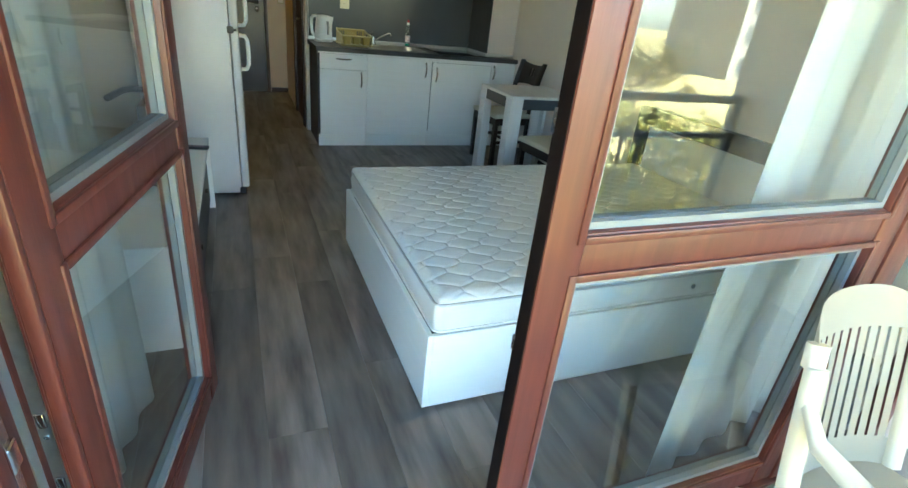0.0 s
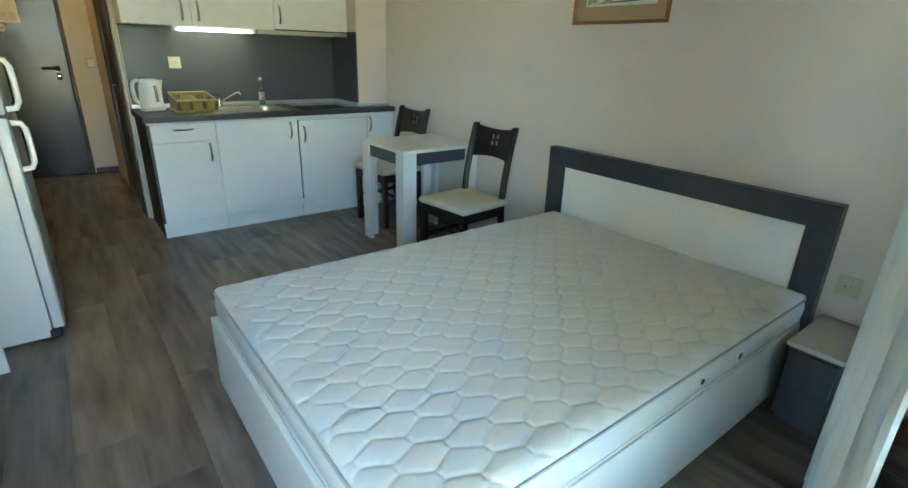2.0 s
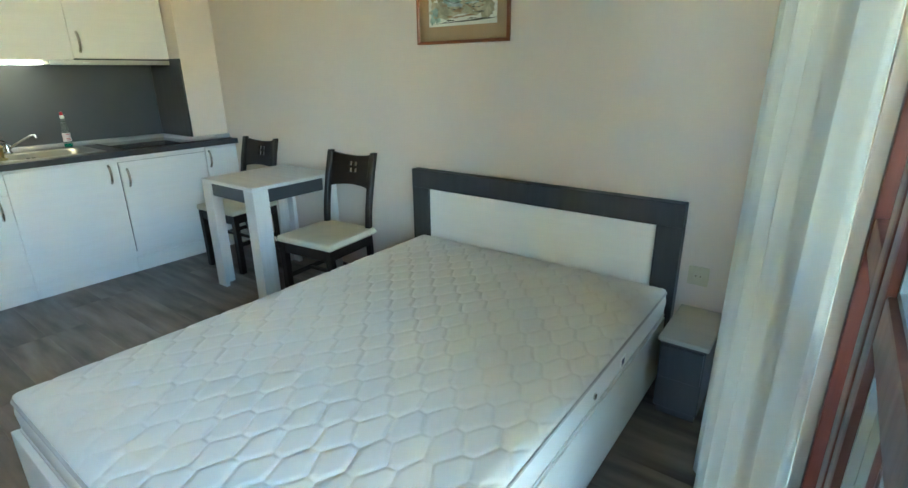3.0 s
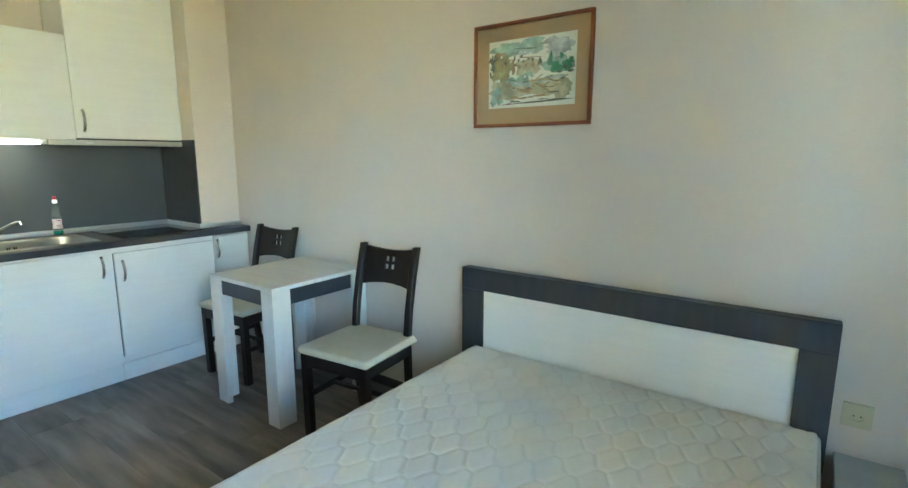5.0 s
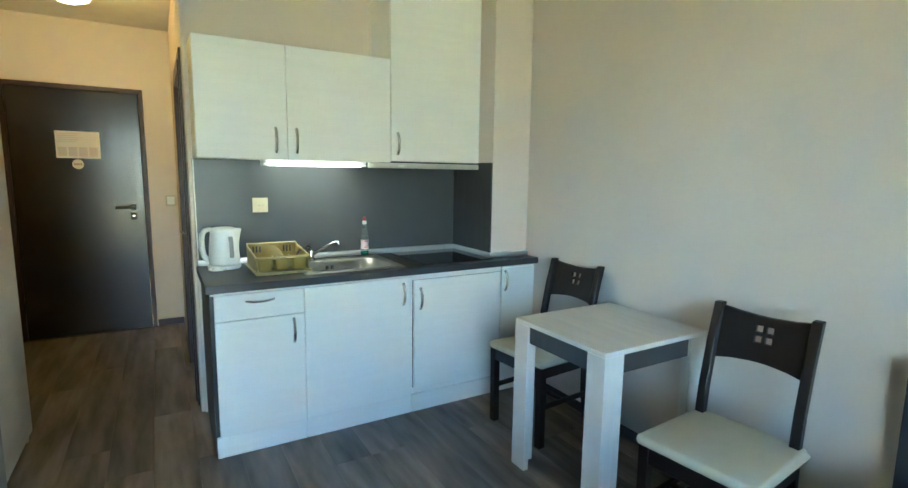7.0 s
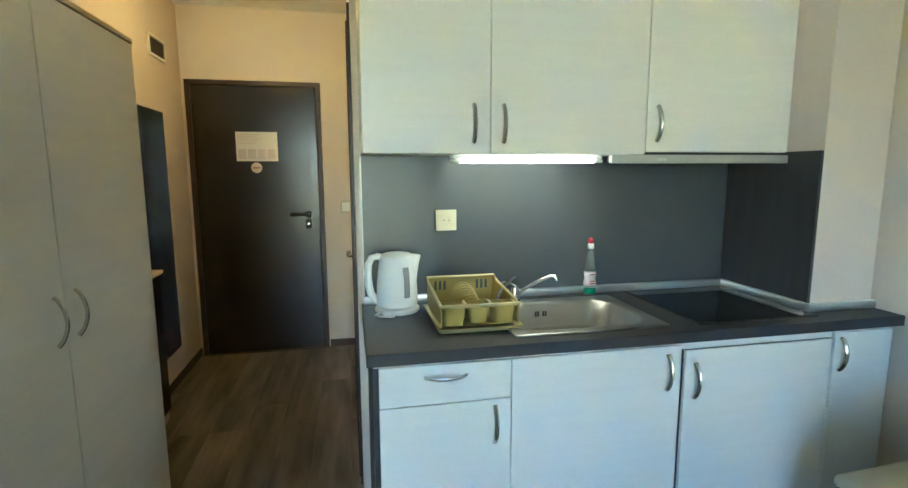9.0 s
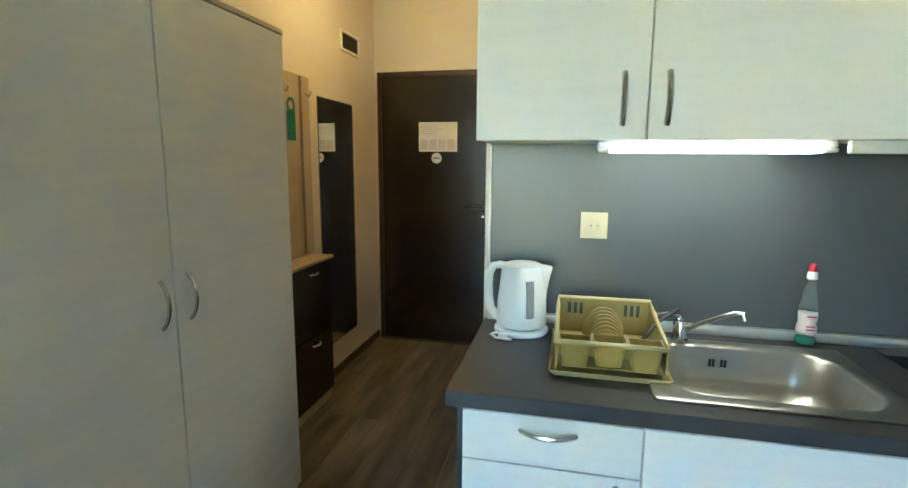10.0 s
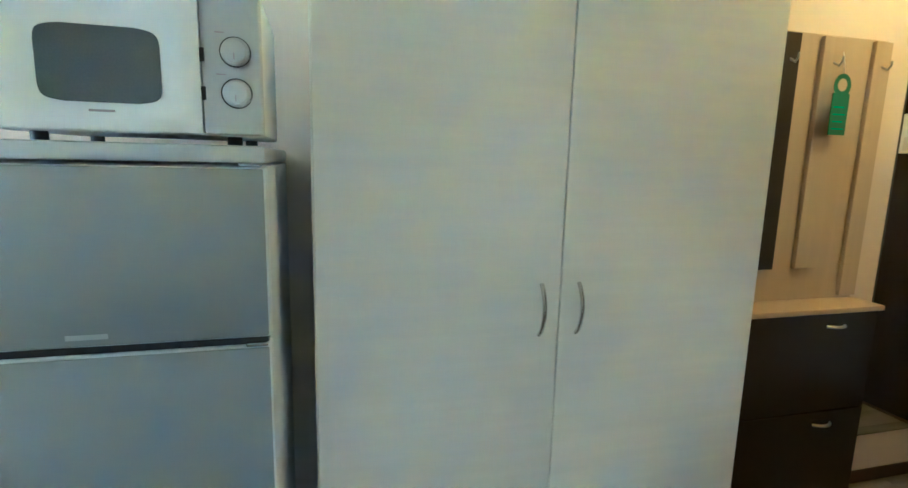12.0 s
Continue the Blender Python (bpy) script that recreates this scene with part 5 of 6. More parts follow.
    for x in (xb + 0.03, xf - 0.06):
        for y in (y0 + 0.05, y1 - 0.06):
            part("foot", rod((x, y, 1.4252), (x, y, z0), 0.014), BLACK, m, "black rubber foot")


PANELG = shade("microwave_panel", (0.52, 0.52, 0.51), 0.35, second=(0.48, 0.48, 0.47), scale=(80, 80, 80))
microwave()


# ---- wardrobe ----
def wardrobe():
    y0, y1, xb, xf, h = -0.578, 0.664, XL + 0.004, -0.842, 1.895
    w = empty("wardrobe", ((xb + xf) / 2, (y0 + y1) / 2, 0), "pale wood-grain two-door wardrobe with bowed handles", "wardrobe")
    part("side_panel", box(xb, xf, y0, y0 + 0.018, 0, h, 0.001), WARD, w)
    part("side_panel", box(xb, xf, y1 - 0.018, y1, 0, h, 0.001), WARD, w)
    part("top_panel", box(xb, xf + 0.022, y0 - 0.002, y1 + 0.002, h, h + 0.018, 0.002), WARDT, w, "darker edged top board")
    part("back_panel", box(xb, xb + 0.006, y0 + 0.018, y1 - 0.018, 0.02, h), WARD, w)
    part("plinth", box(xb, xf - 0.02, y0 + 0.018, y1 - 0.018, 0, 0.06), WARD, w)
    part("shelf", box(xb + 0.006, xf - 0.01, y0 + 0.018, y1 - 0.018, 1.50, 1.518), WARD, w)
    ym = 0.038
    for a, b, hy in ((y0 + 0.002, ym, -0.017), (ym, y1 - 0.002, 0.088)):
        d = part("door", box(xf + 0.002, xf + 0.020, a + 0.002, b - 0.002, 0.062, h - 0.003, 0.0018), WARD, w)
        part("handle", bow_handle((xf + 0.020, hy, 0.968), (xf + 0.020, hy, 1.102), (1, 0, 0)), NICKEL, d, "bowed satin metal handle")


WARDT = shade("wardrobe_top_edge", (0.42, 0.36, 0.29), 0.5)
wardrobe()


# ---- television bench ----
def tv_bench():
    x0, x1, y0, y1, h = XL + 0.004, -0.856, -2.93, -1.43, 0.45
    b = empty("tv_bench", ((x0 + x1) / 2, (y0 + y1) / 2, 0), "low white television bench with dark grey drawer fronts", "tv bench")
    part("top", box(x0, x1, y0, y1, h - 0.025, h, 0.002), WHITE_FRONT, b)
    for y in (y0, y1 - 0.025):
        part("side_panel", box(x0, x1, y, y + 0.025, 0, h - 0.025, 0.001), WHITE_FRONT, b)
    part("carcass", box(x0, x1 - 0.045, y0 + 0.025, y1 - 0.025, 0.05, h - 0.026), WHITE_FRONT, b)
    n = 2
    for k in range(n):
        a = y0 + 0.03 + k * (y1 - y0 - 0.06) / n
        c = y0 + 0.03 + (k + 1) * (y1 - y0 - 0.06) / n
        d = part("drawer_front", box(x1 - 0.043, x1 - 0.025, a + 0.002, c - 0.002, 0.06, h - 0.03, 0.0015), GREY_DARK, b, "dark grey drawer front")
        part("knob", rod((x1 - 0.025, (a + c) / 2, 0.25), (x1 - 0.008, (a + c) / 2, 0.25), 0.011, 0.013), NICKEL, d, "small round metal knob")


tv_bench()


def television():
    t = empty("television", (-1.02, -1.95, 0.45), "flat black television with a silver edge on a slim stand", "television")
    x = -1.02
    part("housing", box(x - 0.035, x - 0.002, -2.44, -1.47, 0.505, 0.845, 0.006, 2), BLACK, t)
    part("bezel", box(x - 0.002, x + 0.006, -2.445, -1.465, 0.50, 0.85, 0.003), ALU, t, "thin silver bezel")
    part("screen", box(x + 0.0055, x + 0.0075, -2.433, -1.477, 0.513, 0.838), SCREEN, t, "dark glossy screen")
    part("neck", box(x - 0.03, x - 0.005, -2.12, -1.92, 0.455, 0.51, 0.003), BLACK, t)
    part("foot", box(x - 0.03, x + 0.065, -2.30, -1.885, 0.4505, 0.462, 0.004, 2), BLACK, t, "flat black stand foot")


television()
rc = empty("remote_control", (-0.93, -1.67, 0.45), "black television remote control lying on the bench", "remote")
bm = box(-0.022, 0.022, -0.085, 0.085, 0.0005, 0.018, 0.006, 2)
part("case", bm, BLACK, rc, local=True)
for i in range(3):
    for j in range(7):
        part("button", box(-0.013 + i * 0.010, -0.007 + i * 0.010, -0.06 + j * 0.016, -0.052 + j * 0.016, 0.018, 0.0195), NICKEL if j == 6 else INK, rc, local=True)
rc.matrix_basis = pose(-0.93, -1.67, 0.45, 0, 0, 80)


# ---- hall ----
def entrance_door():
    x0, x1, y, h = -1.213, -0.252, YD, 2.103
    d = empty("door_entrance", ((x0 + x1) / 2, y, 0), "dark brown laminate entrance door, closed, with a notice", "door", kind="structure")
    f = 0.035
    part("frame_post", box(x0, x0 + f, y - 0.012, y + 0.08, 0, h, 0.003), BROWNF, d)
    part("frame_post", box(x1 - f, x1, y - 0.012, y + 0.08, 0, h, 0.003), BROWNF, d)
    part("frame_head", box(x0 + f, x1 - f, y - 0.012, y + 0.08, h - f, h, 0.003), BROWNF, d)
    leaf_ = part("leaf", box(x0 + f + 0.002, x1 - f - 0.002, y - 0.004, y + 0.04, 0.004, h - f - 0.002, 0.003), DOORW, d, "dark wood-grain door leaf")
    part("handle", sweep([(-0.375, y - 0.006, 1.095), (-0.375, y - 0.045, 1.095), (-0.39, y - 0.055, 1.095), (-0.505, y - 0.055, 1.095)], 0.012, 10), BLACK, leaf_, "black lever handle")
    part("handle_rose", box(-0.398, -0.352, y - 0.011, y - 0.0045, 1.07, 1.12, 0.003), BLACK, leaf_, "black handle rose")
    part("keyhole_plate", box(-0.398, -0.352, y - 0.011, y - 0.0045, 0.985, 1.050, 0.006, 2), BLACK, leaf_, "black keyhole plate")
    part("lock_cylinder", rod((-0.375, y - 0.017, 1.022), (-0.375, y - 0.0112, 1.022), 0.0095), NICKEL, leaf_, "steel lock cylinder")
    part("threshold", box(x0, x1, y - 0.03, y + 0.08, 0.0005, 0.004), BROWNF, d)
    for z in (0.25, 1.85):
        part("hinge", rod((x0 + f, y - 0.014, z), (x0 + f, y - 0.014, z + 0.09), 0.008), BLACK, d)


entrance_door()
nt_ = empty("notice", (-0.73, YD - 0.005, 1.51), "white paper notice with small print taped to the door", "notice")
part("sheet", box(-0.882, -0.581, YD - 0.0065, YD - 0.0045, 1.509, 1.729), PAPER, nt_)
rng = random.Random(4)
INKP = shade("pale_print", (0.62, 0.55, 0.57), 0.8)
for i in range(5):
    z = 1.705 - i * 0.016
    part("print_line", box(-0.87, -0.87 + rng.uniform(0.12, 0.26), YD - 0.0072, YD - 0.0066, z, z + 0.006), INKP, nt_)
for i in range(4):
    part("print_block", box(-0.868 + i * 0.070, -0.810 + i * 0.070, YD - 0.0072, YD - 0.0066, 1.525, 1.60), INKP, nt_)
ns2 = empty("no_smoking_sign", (-0.742, YD - 0.005, 1.46), "round white no-smoking sticker on the door", "sign")
disc = part("disc", lathe([(0.040, 0), (0.040, 0.0015), (0.038, 0.002)], (0, 0, 0), 32), PAPER, ns2, local=True)
disc.matrix_basis = Matrix.Rotation(radians(90), 4, "X")
part("bar", box(-0.770, -0.714, YD - 0.0082, YD - 0.0071, 1.452, 1.468), INK, ns2)


def inner_door():
    d = empty("door_inner", (-0.03, 1.16, 0), "brown laminate inner door in a dark brown frame", "door", kind="structure")
    part("frame_post", box(-0.048, 0.08, 0.762, 0.822, 0, 2.048, 0.003), BROWNF, d)
    part("frame_post", box(-0.048, 0.08, 1.498, 1.558, 0, 2.048, 0.003), BROWNF, d)
    part("frame_head", box(-0.048, 0.08, 0.822, 1.498, 1.99, 2.048, 0.003), BROWNF, d)
    lf = part("leaf", box(-0.02, 0.02, 0.824, 1.496, 0.004, 1.988, 0.003), BROWNF, d, "brown door leaf")
    part("handle", sweep([(-0.02, 0.88, 1.04), (-0.06, 0.88, 1.04), (-0.066, 0.89, 1.04), (-0.066, 0.99, 1.04)], 0.009, 8), NICKEL, lf)
    part("architrave", box(-0.042, -0.0305, 0.70, 0.761, 0, 2.10, 0.002), BROWNF, d)
    part("architrave", box(-0.042, -0.0305, 1.559, 1.62, 0, 2.10, 0.002), BROWNF, d)
    part("architrave", box(-0.042, -0.0305, 0.761, 1.559, 2.049, 2.10, 0.002), BROWNF, d)


inner_door()
sw = empty("light_switch", (-0.10, YD, 1.12), "ivory light switch on the hall wall", "switch")
part("frame", box(-0.125, -0.045, YD - 0.010, YD, 1.10, 1.20, 0.003), CREAMP, sw)
part("rocker", box(-0.115, -0.055, YD - 0.014, YD - 0.0098, 1.115, 1.185, 0.003), WHITEP, sw)

mir = empty("mirror", (XL, 1.97, 0.24), "tall frameless wall mirror in the hall", "mirror")
part("glass", box(XL, XL + 0.005, 1.715, 2.215, 0.235, 1.812, 0.001), MIRROR, mir)
part("backing", box(XL, XL + 0.0035, 1.712, 2.218, 0.232, 1.815), BLACK, mir)

vt = empty("air_vent", (XL, 2.2, 2.15), "white framed wall vent with a brown grille high in the hall", "vent")
for y0, y1, z0, z1 in ((2.05, 2.34, 2.145, 2.165), (2.05, 2.34, 2.262, 2.282), (2.05, 2.07, 2.165, 2.262), (2.32, 2.34, 2.165, 2.262)):
    part("frame", box(XL, XL + 0.014, y0, y1, z0, z1, 0.003), WHITEP, vt)
part("backing", box(XL, XL + 0.003, 2.07, 2.32, 2.165, 2.262), BROWNF, vt)
for i in range(6):
    z = 2.172 + i * 0.015
    part("slat", box(XL + 0.003, XL + 0.011, 2.071, 2.319, z, z + 0.006), BROWNF, vt)


def hall_unit():
    c = empty("shoe_cabinet", (XL + 0.07, 1.13, 0), "narrow dark shoe cabinet with a beech top in the hall", "shoe cabinet")
    xf, y0, y1, h = -1.108, 0.69, 1.572, 0.885
    part("body", box(XL + 0.002, xf - 0.018, y0, y1, 0.06, h - 0.02, 0.001), GREY_DARK, c)
    part("top", box(XL + 0.002, xf + 0.014, y0 - 0.005, y1 + 0.012, h - 0.02, h, 0.002), BEECH, c, "beech laminate top")
    part("plinth", box(XL + 0.002, xf - 0.012, y0 + 0.002, y1 - 0.002, 0, 0.06, 0.001), BEECH, c, "beech plinth")
    for z0, z1 in ((0.065, 0.455), (0.46, h - 0.023)):
        f = part("flap", box(xf - 0.017, xf, y0 + 0.002, y1 - 0.002, z0, z1, 0.0015), DOORW, c, "dark tilting flap")
        for y in (0.86, 1.36):
            part("handle", bow_handle((xf, y - 0.045, z1 - 0.05), (xf, y + 0.045, z1 - 0.05), (1, 0, 0), 0.004, 0.018), STRIKE, f)


hall_unit()
cr = empty("coat_rack", (XL, 1.3, 0.9), "pale beech and dark brown wall panel with metal coat hooks", "coat rack")
part("back_board", box(XL + 0.001, XL + 0.010, 0.70, 1.572, 0.887, 1.90, 0.001), RACKB, cr)
for y0, y1, mat_, z0 in ((0.74, 0.82, WENGE, 1.02), (1.046, 1.132, WENGE, 1.02), (1.238, 1.345, RACKB, 1.02), (1.486, 1.570, RACKB, 0.90)):
    bd = part("upright", box(XL + 0.010, XL + 0.028, y0, y1, z0, 1.892, 0.002), mat_, cr, "dark brown upright" if mat_ is WENGE else "beech upright")
    if y0 < 1.5:
        ym = (y0 + y1) / 2
        part("hook", sweep([(XL + 0.028, ym, 1.80), (XL + 0.050, ym, 1.785), (XL + 0.062, ym, 1.80), (XL + 0.062, ym, 1.815)], 0.0042, 8), STRIKE, bd, "small metal hook")
tg = empty("door_hanger", (XL + 0.045, 1.30, 1.54), "green card door hanger on a coat hook", "door hanger")
hang = bmesh.new()
ring_o, ring_i = [], []
for k in range(24):
    t = 2 * math.pi * k / 24
    ring_o.append((1.300 + 0.040 * math.cos(t), 1.713 + 0.042 * math.sin(t)))
    ring_i.append((1.300 + 0.023 * math.cos(t), 1.715 + 0.023 * math.sin(t)))
for x in (XL + 0.066, XL + 0.068):
    o = [hang.verts.new((x, a, b)) for a, b in ring_o]
    i_ = [hang.verts.new((x, a, b)) for a, b in ring_i]
    for k in range(24):
        hang.faces.new((o[k], o[(k + 1) % 24], i_[(k + 1) % 24], i_[k]))
box(XL + 0.0655, XL + 0.0685, 1.260, 1.340, 1.535, 1.685, 0, 1, hang)
part("card", hang, GREENP, tg)
for k in range(4):
    part("print_bar", box(XL + 0.0685, XL + 0.0692, 1.272, 1.328 - 0.008 * (k % 2), 1.555 + 0.026 * k, 1.560 + 0.026 * k), GREENL, tg, "pale green lettering, unreadable")
part("string", sweep([(XL + 0.060, 1.292, 1.83), (XL + 0.066, 1.297, 1.79), (XL + 0.067, 1.300, 1.756)], 0.002, 6), WHITEP, tg, "thin white loop")

cl = empty("ceiling_lamp", (-0.60, 1.55, H), "round lit glass ceiling lamp in the hall", "lamp")
part("plate", lathe([(0.11, 0.0), (0.11, -0.02), (0.10, -0.025)], (-0.60, 1.55, H), 32), WHITEP, cl)
part("shade", lathe([(0.100, -0.026), (0.118, -0.05), (0.125, -0.095), (0.108, -0.13), (0.06, -0.15), (0.01, -0.156)], (-0.60, 1.55, H), 32), BULB, cl, "glowing glass bowl", angle=80)


# ---- balcony and the view ----
solid("balcony_floor", box(-2.6, 2.09, -5.75, YB - 0.03, -0.20, -0.02), CONCRETE, "grey-beige tiled balcony floor", "floor")
# unseen slab, added to cut the steep skylight near the window
solid("balcony_ceiling", box(-2.6, 2.09, -5.75, YB - 0.121, 2.62, 2.77), CEIL, "unseen slab added over the balcony to shade the room", "ceiling")
# unseen west partition, added to keep low western skylight off the east wall
solid("wall_balcony_west", box(-2.60, -2.478, -5.75, YB - 0.13, -0.2, 2.77), RENDERW, "ochre rendered balcony end wall, the west one added for shade", "wall")
solid("wall_balcony_end", box(2.09, 2.22, -5.75, YB - 0.13, -0.2, 2.77), RENDERW, "ochre rendered balcony end wall, the west one added for shade", "wall")
railing = empty("railing", (-0.25, -5.65, 0), "dark iron balcony railing with thin bars", "railing")
part("top_rail", box(-2.477, 2.085, -5.675, -5.625, 0.98, 1.02, 0.006), IRON, railing)
part("mid_rail", box(-2.477, 2.085, -5.665, -5.635, 0.78, 0.805, 0.003), IRON, railing)
part("bottom_rail", box(-2.477, 2.085, -5.665, -5.635, 0.06, 0.085, 0.003), IRON, railing)
for i in range(1, 36):
    x = -2.55 + i * 0.131
    part("bar", box(x - 0.007, x + 0.007, -5.657, -5.643, 0.085, 0.78), IRON, railing)
for x in (-2.45, -1.35, 0.0, 1.02, 2.04):
    part("post", box(x - 0.02, x + 0.02, -5.67, -5.63, -0.02, 0.98, 0.003), IRON, railing)


def monobloc():
    """White plastic armchair; faces -y, origin under the seat."""
    c = empty("plastic_chair", (0, 0, 0), "cream white moulded plastic armchair with a slotted back", "chair", "balcony chairs")
    bm = bmesh.new()
    n = 14

    def shell(rows):
        grid = [[bm.verts.new(p) for p in r] for r in rows]
        for a, b in zip(grid, grid[1:]):
            for k in range(len(a) - 1):
                bm.faces.new((a[k], a[k + 1], b[k + 1], b[k]))

    shell([[(x * (0.215 + 0.02 * (j / 8)), -0.21 + 0.43 * j / 8, 0.425 - 0.02 * math.cos(x * 1.6) - 0.03 * (j / 8)) for x in [i / 6 - 1 for i in range(13)]] for j in range(9)])
    bmesh.ops.solidify(bm, geom=bm.faces[:], thickness=0.006)
    part("seat", bm, CHAIRP, c, local=True, angle=60)

    def back_at(u, v):
        w = 0.245 - 0.03 * v ** 2
        a = u * 1.15
        return Vector((w * math.sin(a) / math.sin(1.15), 0.20 + 0.10 * v - 0.13 * (1 - math.cos(a)), 0.40 + 0.48 * v - 0.05 * (u ** 4) * (v > 0.8)))

    slats = 15
    for k in range(slats):
        u0, u1 = -0.86 + 1.72 * (k + 0.14) / slats, -0.86 + 1.72 * (k + 0.86) / slats
        s = bmesh.new()
        rows = []
        for j in range(9):
            v = 0.16 + 0.62 * j / 8
            rows.append([s.verts.new(back_at(u, v)) for u in (u0, u1)])
        for a, b in zip(rows, rows[1:]):
            s.faces.new((a[0], a[1], b[1], b[0]))
        bmesh.ops.solidify(s, geom=s.faces[:], thickness=0.007)
        part("back_slat", s, CHAIRP, c, local=True)
    for v0, v1, u in ((0.0, 0.16, 1.0), (0.78, 1.0, 1.0)):
        s = bmesh.new()
        rows = []
        for j in range(5):
            v = v0 + (v1 - v0) * j / 4
            rows.append([s.verts.new(back_at(-u + 2 * u * i / 24, v)) for i in range(25)])
        for a, b in zip(rows, rows[1:]):
            for i in range(24):
                s.faces.new((a[i], a[i + 1], b[i + 1], b[i]))
        bmesh.ops.solidify(s, geom=s.faces[:], thickness=0.009)
        part("back_band", s, CHAIRP, c, local=True, angle=60)
    def band(points, width, thick):
        """A flat moulded strip along a line, its width lying across the chair."""
        s = bmesh.new()
        rings = []
        for i, p in enumerate(points):
            p = Vector(p)
            run = (Vector(points[min(i + 1, len(points) - 1)]) - Vector(points[max(i - 1, 0)])).normalized()
            up = run.cross(Vector((1, 0, 0))).normalized() * thick
            wide = Vector((width[i] / 2, 0, 0))
            rings.append([s.verts.new(q) for q in (p - wide - up, p + wide - up, p + wide + up * 0.2, p + wide * 0.6 + up, p - wide * 0.6 + up, p - wide + up * 0.2)])
        for a, b in zip(rings, rings[1:]):
            for k in range(6):
                s.faces.new((a[k], a[(k + 1) % 6], b[(k + 1) % 6], b[k]))
        s.faces.new(rings[0])
        s.faces.new(rings[-1])
        return s

    for side in (-1, 1):
        pts = [back_at(side * 1.0, v / 10) for v in range(0, 11)]
        part("back_edge", sweep(pts, 0.016, 8, 1.4), CHAIRP, c, local=True, angle=60)
        arm = [back_at(side, 0.66), Vector((side * 0.262, 0.13, 0.668)), Vector((side * 0.280, 0.03, 0.652)), Vector((side * 0.288, -0.08, 0.650)), Vector((side * 0.288, -0.17, 0.640)),
               Vector((side * 0.280, -0.222, 0.600)), Vector((side * 0.268, -0.240, 0.520)), Vector((side * 0.262, -0.246, 0.410))]
        part("armrest", band(arm, (0.030, 0.050, 0.062, 0.066, 0.066, 0.064, 0.058, 0.054), 0.008), CHAIRP, c, local=True, angle=60)
        part("leg", band([(side * 0.262, -0.246, 0.409), (side * 0.270, -0.255, 0.20), (side * 0.278, -0.262, 0.0)], (0.054, 0.050, 0.046), 0.012), CHAIRP, c, local=True, angle=60)
        part("leg", sweep([(side * 0.22, 0.215, 0.40), (side * 0.245, 0.30, 0.0)], 0.022, 8, 1.3), CHAIRP, c, local=True)
    return c


mono = monobloc()
mono.matrix_basis = pose(0.595, -4.53, -0.02, 0, 0, 5)

solid("ground", box(-400, 400, -600, 60, -3.6, -3.2), GRASS, "dry sunlit meadow below the balcony", "ground")


def bush(name, place, size, seed, label, trunk):
    """A shrub or tree: tapered stem with limbs and a crown of many small leaf clumps."""
    rng = random.Random(seed)
    b = empty(name, place, label, "tree" if trunk else "shrub")
    stem = bmesh.new()
    top = 0.9 * size if trunk else 0.3 * size
    sweep([(0, 0, 0), (0.03 * size, 0.02 * size, top * 0.5), (0.0, 0.04 * size, top)], 0.04 * size, 8, 1, stem)
    for k in range(7):
        t = 2 * math.pi * k / 7
        sweep([(0, 0.03 * size, top * 0.8), (0.3 * size * math.cos(t), 0.3 * size * math.sin(t), top + 0.25 * size), (0.5 * size * math.cos(t), 0.5 * size * math.sin(t), top + 0.5 * size)], 0.016 * size, 6, 1, stem)
    part("trunk", stem, BARK, b, local=True)
    verts, faces = [], []
    lumps = [(Vector((rng.gauss(0, 0.33), rng.gauss(0, 0.33), rng.uniform(0.0, 0.75))) * size, rng.uniform(0.18, 0.34) * size) for _ in range(16)]
    for _ in range(2600):
        c, r = rng.choice(lumps)
        d = Vector((rng.gauss(0, 1), rng.gauss(0, 1), rng.gauss(0, 1))).normalized()
        p = c + d * r * rng.uniform(0.55, 1.05) + Vector((0, 0, top + 0.1 * size))
        if p.z < 0.05:
            continue
        a = Vector((rng.gauss(0, 1), rng.gauss(0, 1), rng.gauss(0, 1))).normalized() * 0.045 * size
        q = a.orthogonal().normalized() * 0.022 * size
        k = len(verts)
        verts += [p - a, p + q, p + a, p - q]
        faces.append((k, k + 1, k + 2, k + 3))
    me = bpy.data.meshes.new("crown")
    me.from_pydata(verts, [], faces)
    me.materials.append(LEAF)
    cr_ = new("crown", me)
    cr_.parent = b
    return b


shrub = bush("shrub", (0.5, -10.0, -3.2), 1.9, 1, "sunlit yellow-green garden shrub", False)
tree = bush("tree", (3.2, -13.0, -3.2), 2.2, 2, "leafy garden tree in autumn sun", True)
rng = random.Random(8)
for x, y in ((-2.5, -9), (2.6, -9.2), (5.0, -10.5), (-5.5, -12), (8.0, -10.4), (9.6, -12.5), (1.5, -15), (-1.5, -17), (6.5, -18), (11, -15)):
    copy_thing(shrub, pose(x, y, -3.2, 0, 0, rng.uniform(0, 360)))
for x, y in ((-4, -19), (8.5, -24), (14, -20), (-9, -16), (3, -30)):
    copy_thing(tree, pose(x, y, -3.2, 0, 0, rng.uniform(0, 360)))


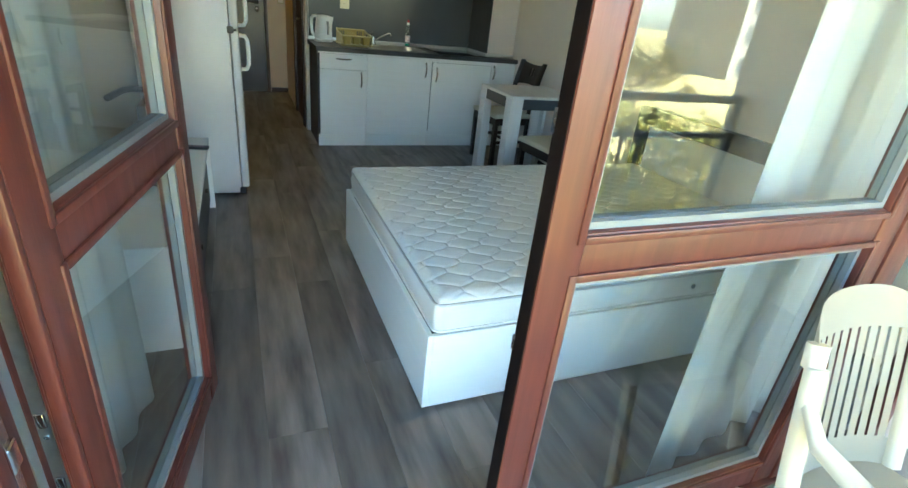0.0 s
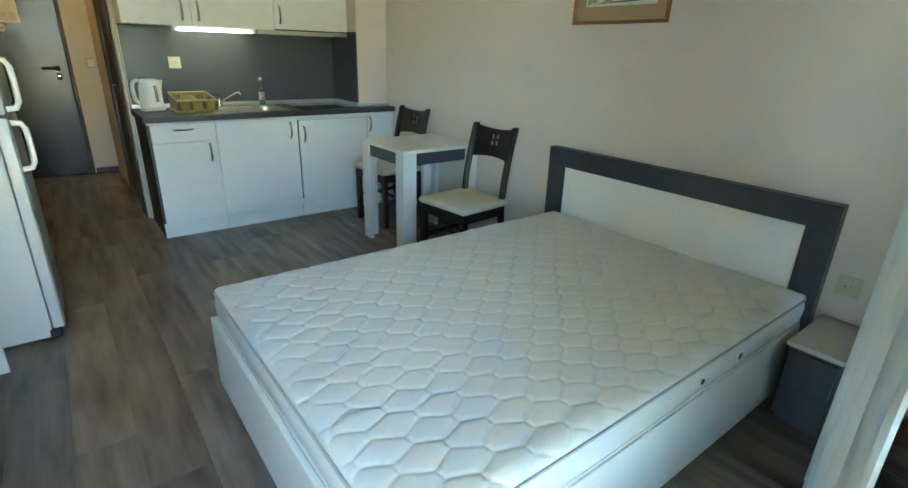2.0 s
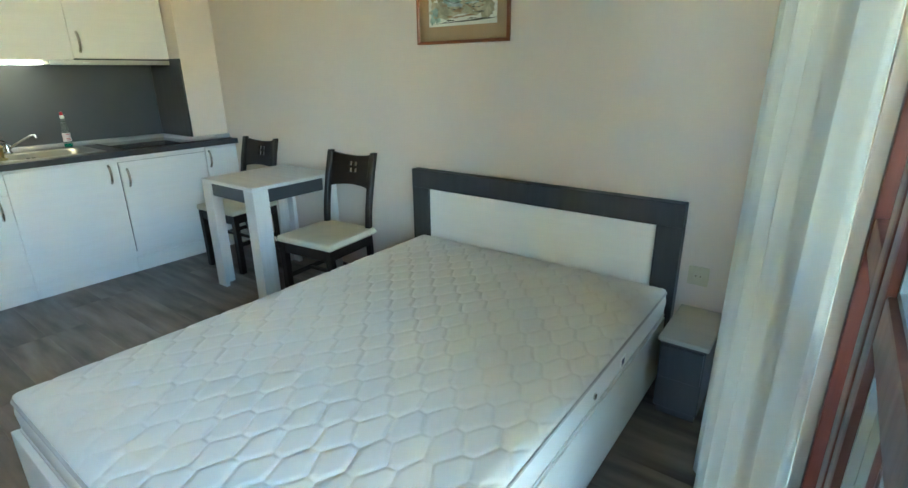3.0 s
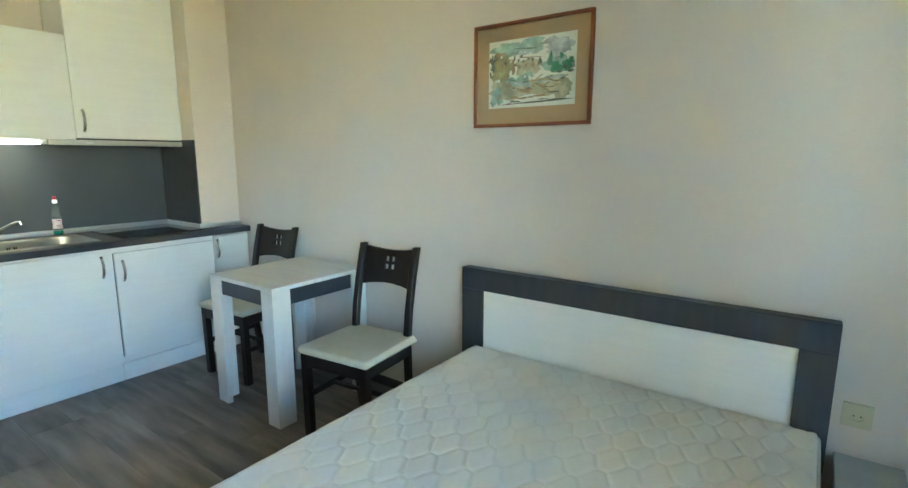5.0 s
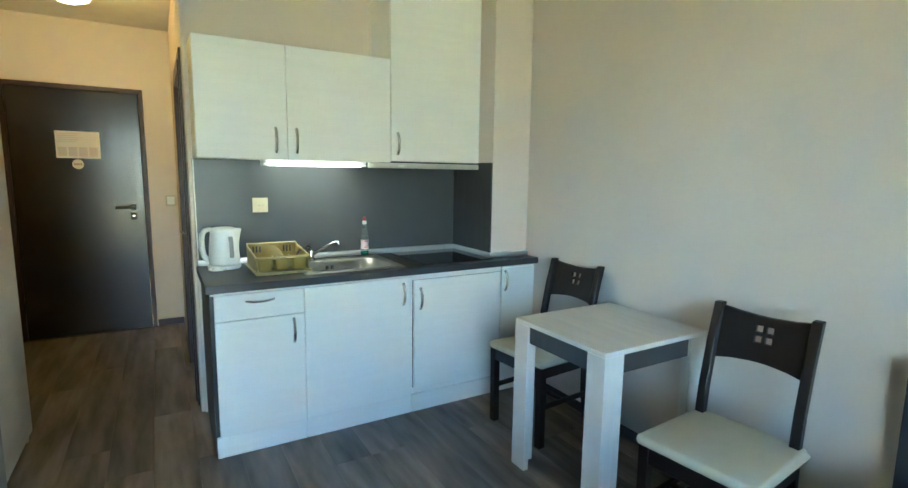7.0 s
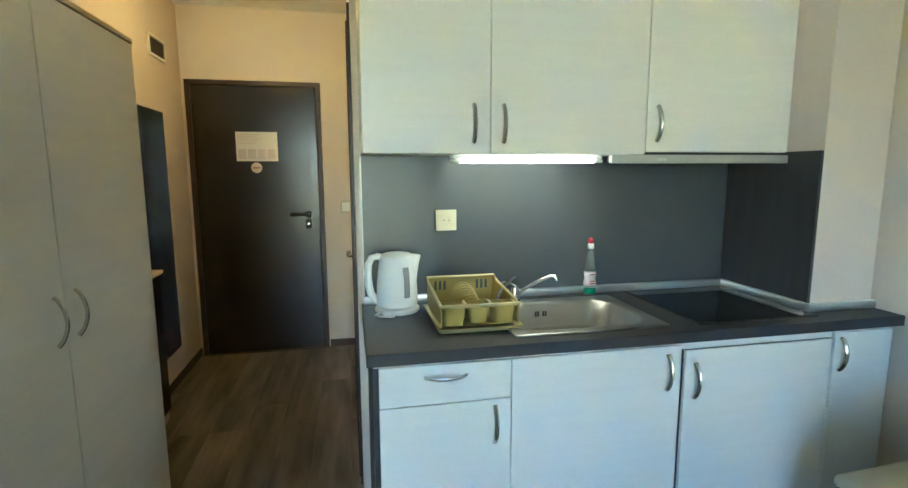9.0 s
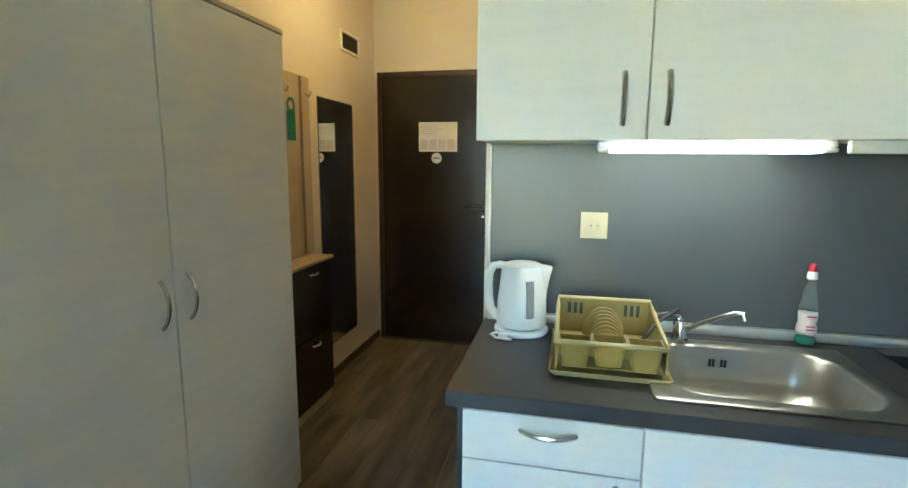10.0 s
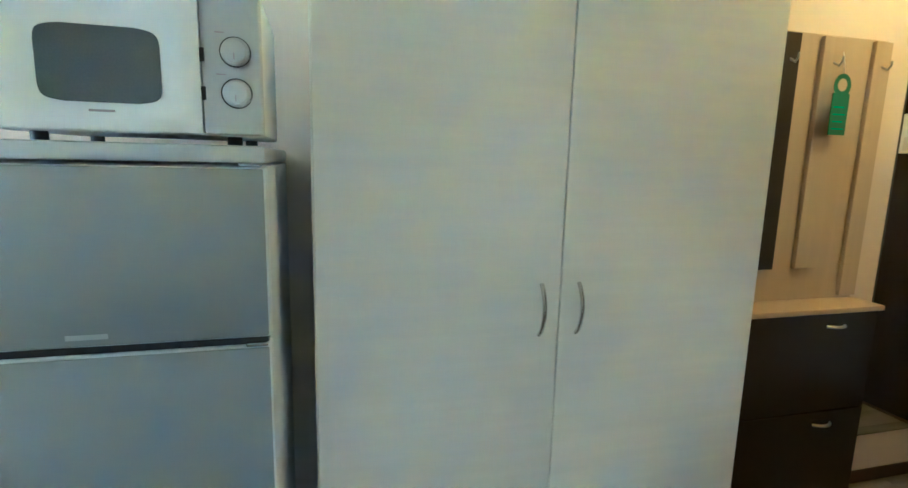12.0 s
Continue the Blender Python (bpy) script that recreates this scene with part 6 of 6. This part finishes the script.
def block(place, w, d, storeys, label):
    b = empty("apartment_building", place, label, "building")
    h = storeys * 3.0
    part("wall", box(-w / 2, w / 2, -d / 2, d / 2, 0, h), BLOCKW, b, local=True)
    part("roof", prism([(-w / 2 - 0.5, -d / 2 - 0.5, h), (w / 2 + 0.5, -d / 2 - 0.5, h), (w / 2 - 2, 0, h + 2.6), (-w / 2 + 2, 0, h + 2.6)][:2] + [(w / 2 + 0.5, d / 2 + 0.5, h), (-w / 2 - 0.5, d / 2 + 0.5, h)], (0, 0, 0.5)), ROOFR, b, local=True)
    cols = int(w / 3.2)
    for s in range(storeys):
        for k in range(cols):
            x = -w / 2 + (k + 0.5) * w / cols
            z = s * 3.0 + 0.9
            wd = part("window", box(x - 0.6, x + 0.6, d / 2, d / 2 + 0.06, z, z + 1.5), WINDARK, b, local=True)
            part("sill", box(x - 0.7, x + 0.7, d / 2 + 0.06, d / 2 + 0.16, z - 0.08, z), BLOCKW, wd, local=True)
    return b


BLOCKW = shade("pale_block_render", (0.30, 0.28, 0.25), 0.9, second=(0.25, 0.23, 0.20), stains=0.3)
WINDARK = shade("far_window", (0.06, 0.07, 0.08), 0.15)
block((14, -62, -3.2), 36, 12, 6, "far pale apartment block with a red roof")
block((61, -50, -3.2), 27, 10, 3, "far pale apartment house with a red roof")
block((-24, -75, -3.2), 30, 12, 5, "far pale apartment block with a red roof")


# ---- floor planks ----
PW, PL = 0.192, 1.285
shapes = {}


def plank_mesh(w, l):
    key = (round(w, 3), round(l, 3))
    if key not in shapes:
        shapes[key] = mesh_of("plank", box(0, w, 0, l, -0.012, 0, 0.0006), PLANK)
    return shapes[key]


rng = random.Random(21)
k = 0
x = XL
while x < XR - 0.01:
    w = min(PW, XR - x)
    y = YB + 0.03 - rng.choice((0.15, 0.45, 0.75, 1.05))
    while y < YD:
        a, b = max(y, YB + 0.03), min(y + PL, YD)
        a2, b2 = a, b
        # the hall is narrower than the room
        if x > -0.03 and b2 > YK:
            b2 = YK
        if b2 - a2 > 0.02:
            ob = new("plank", plank_mesh(w - 0.0006, b2 - a2 - 0.0006))
            ob.parent = floor
            ob.matrix_basis = Matrix.Translation((x, a2, 0))
        y += PL
    x += PW
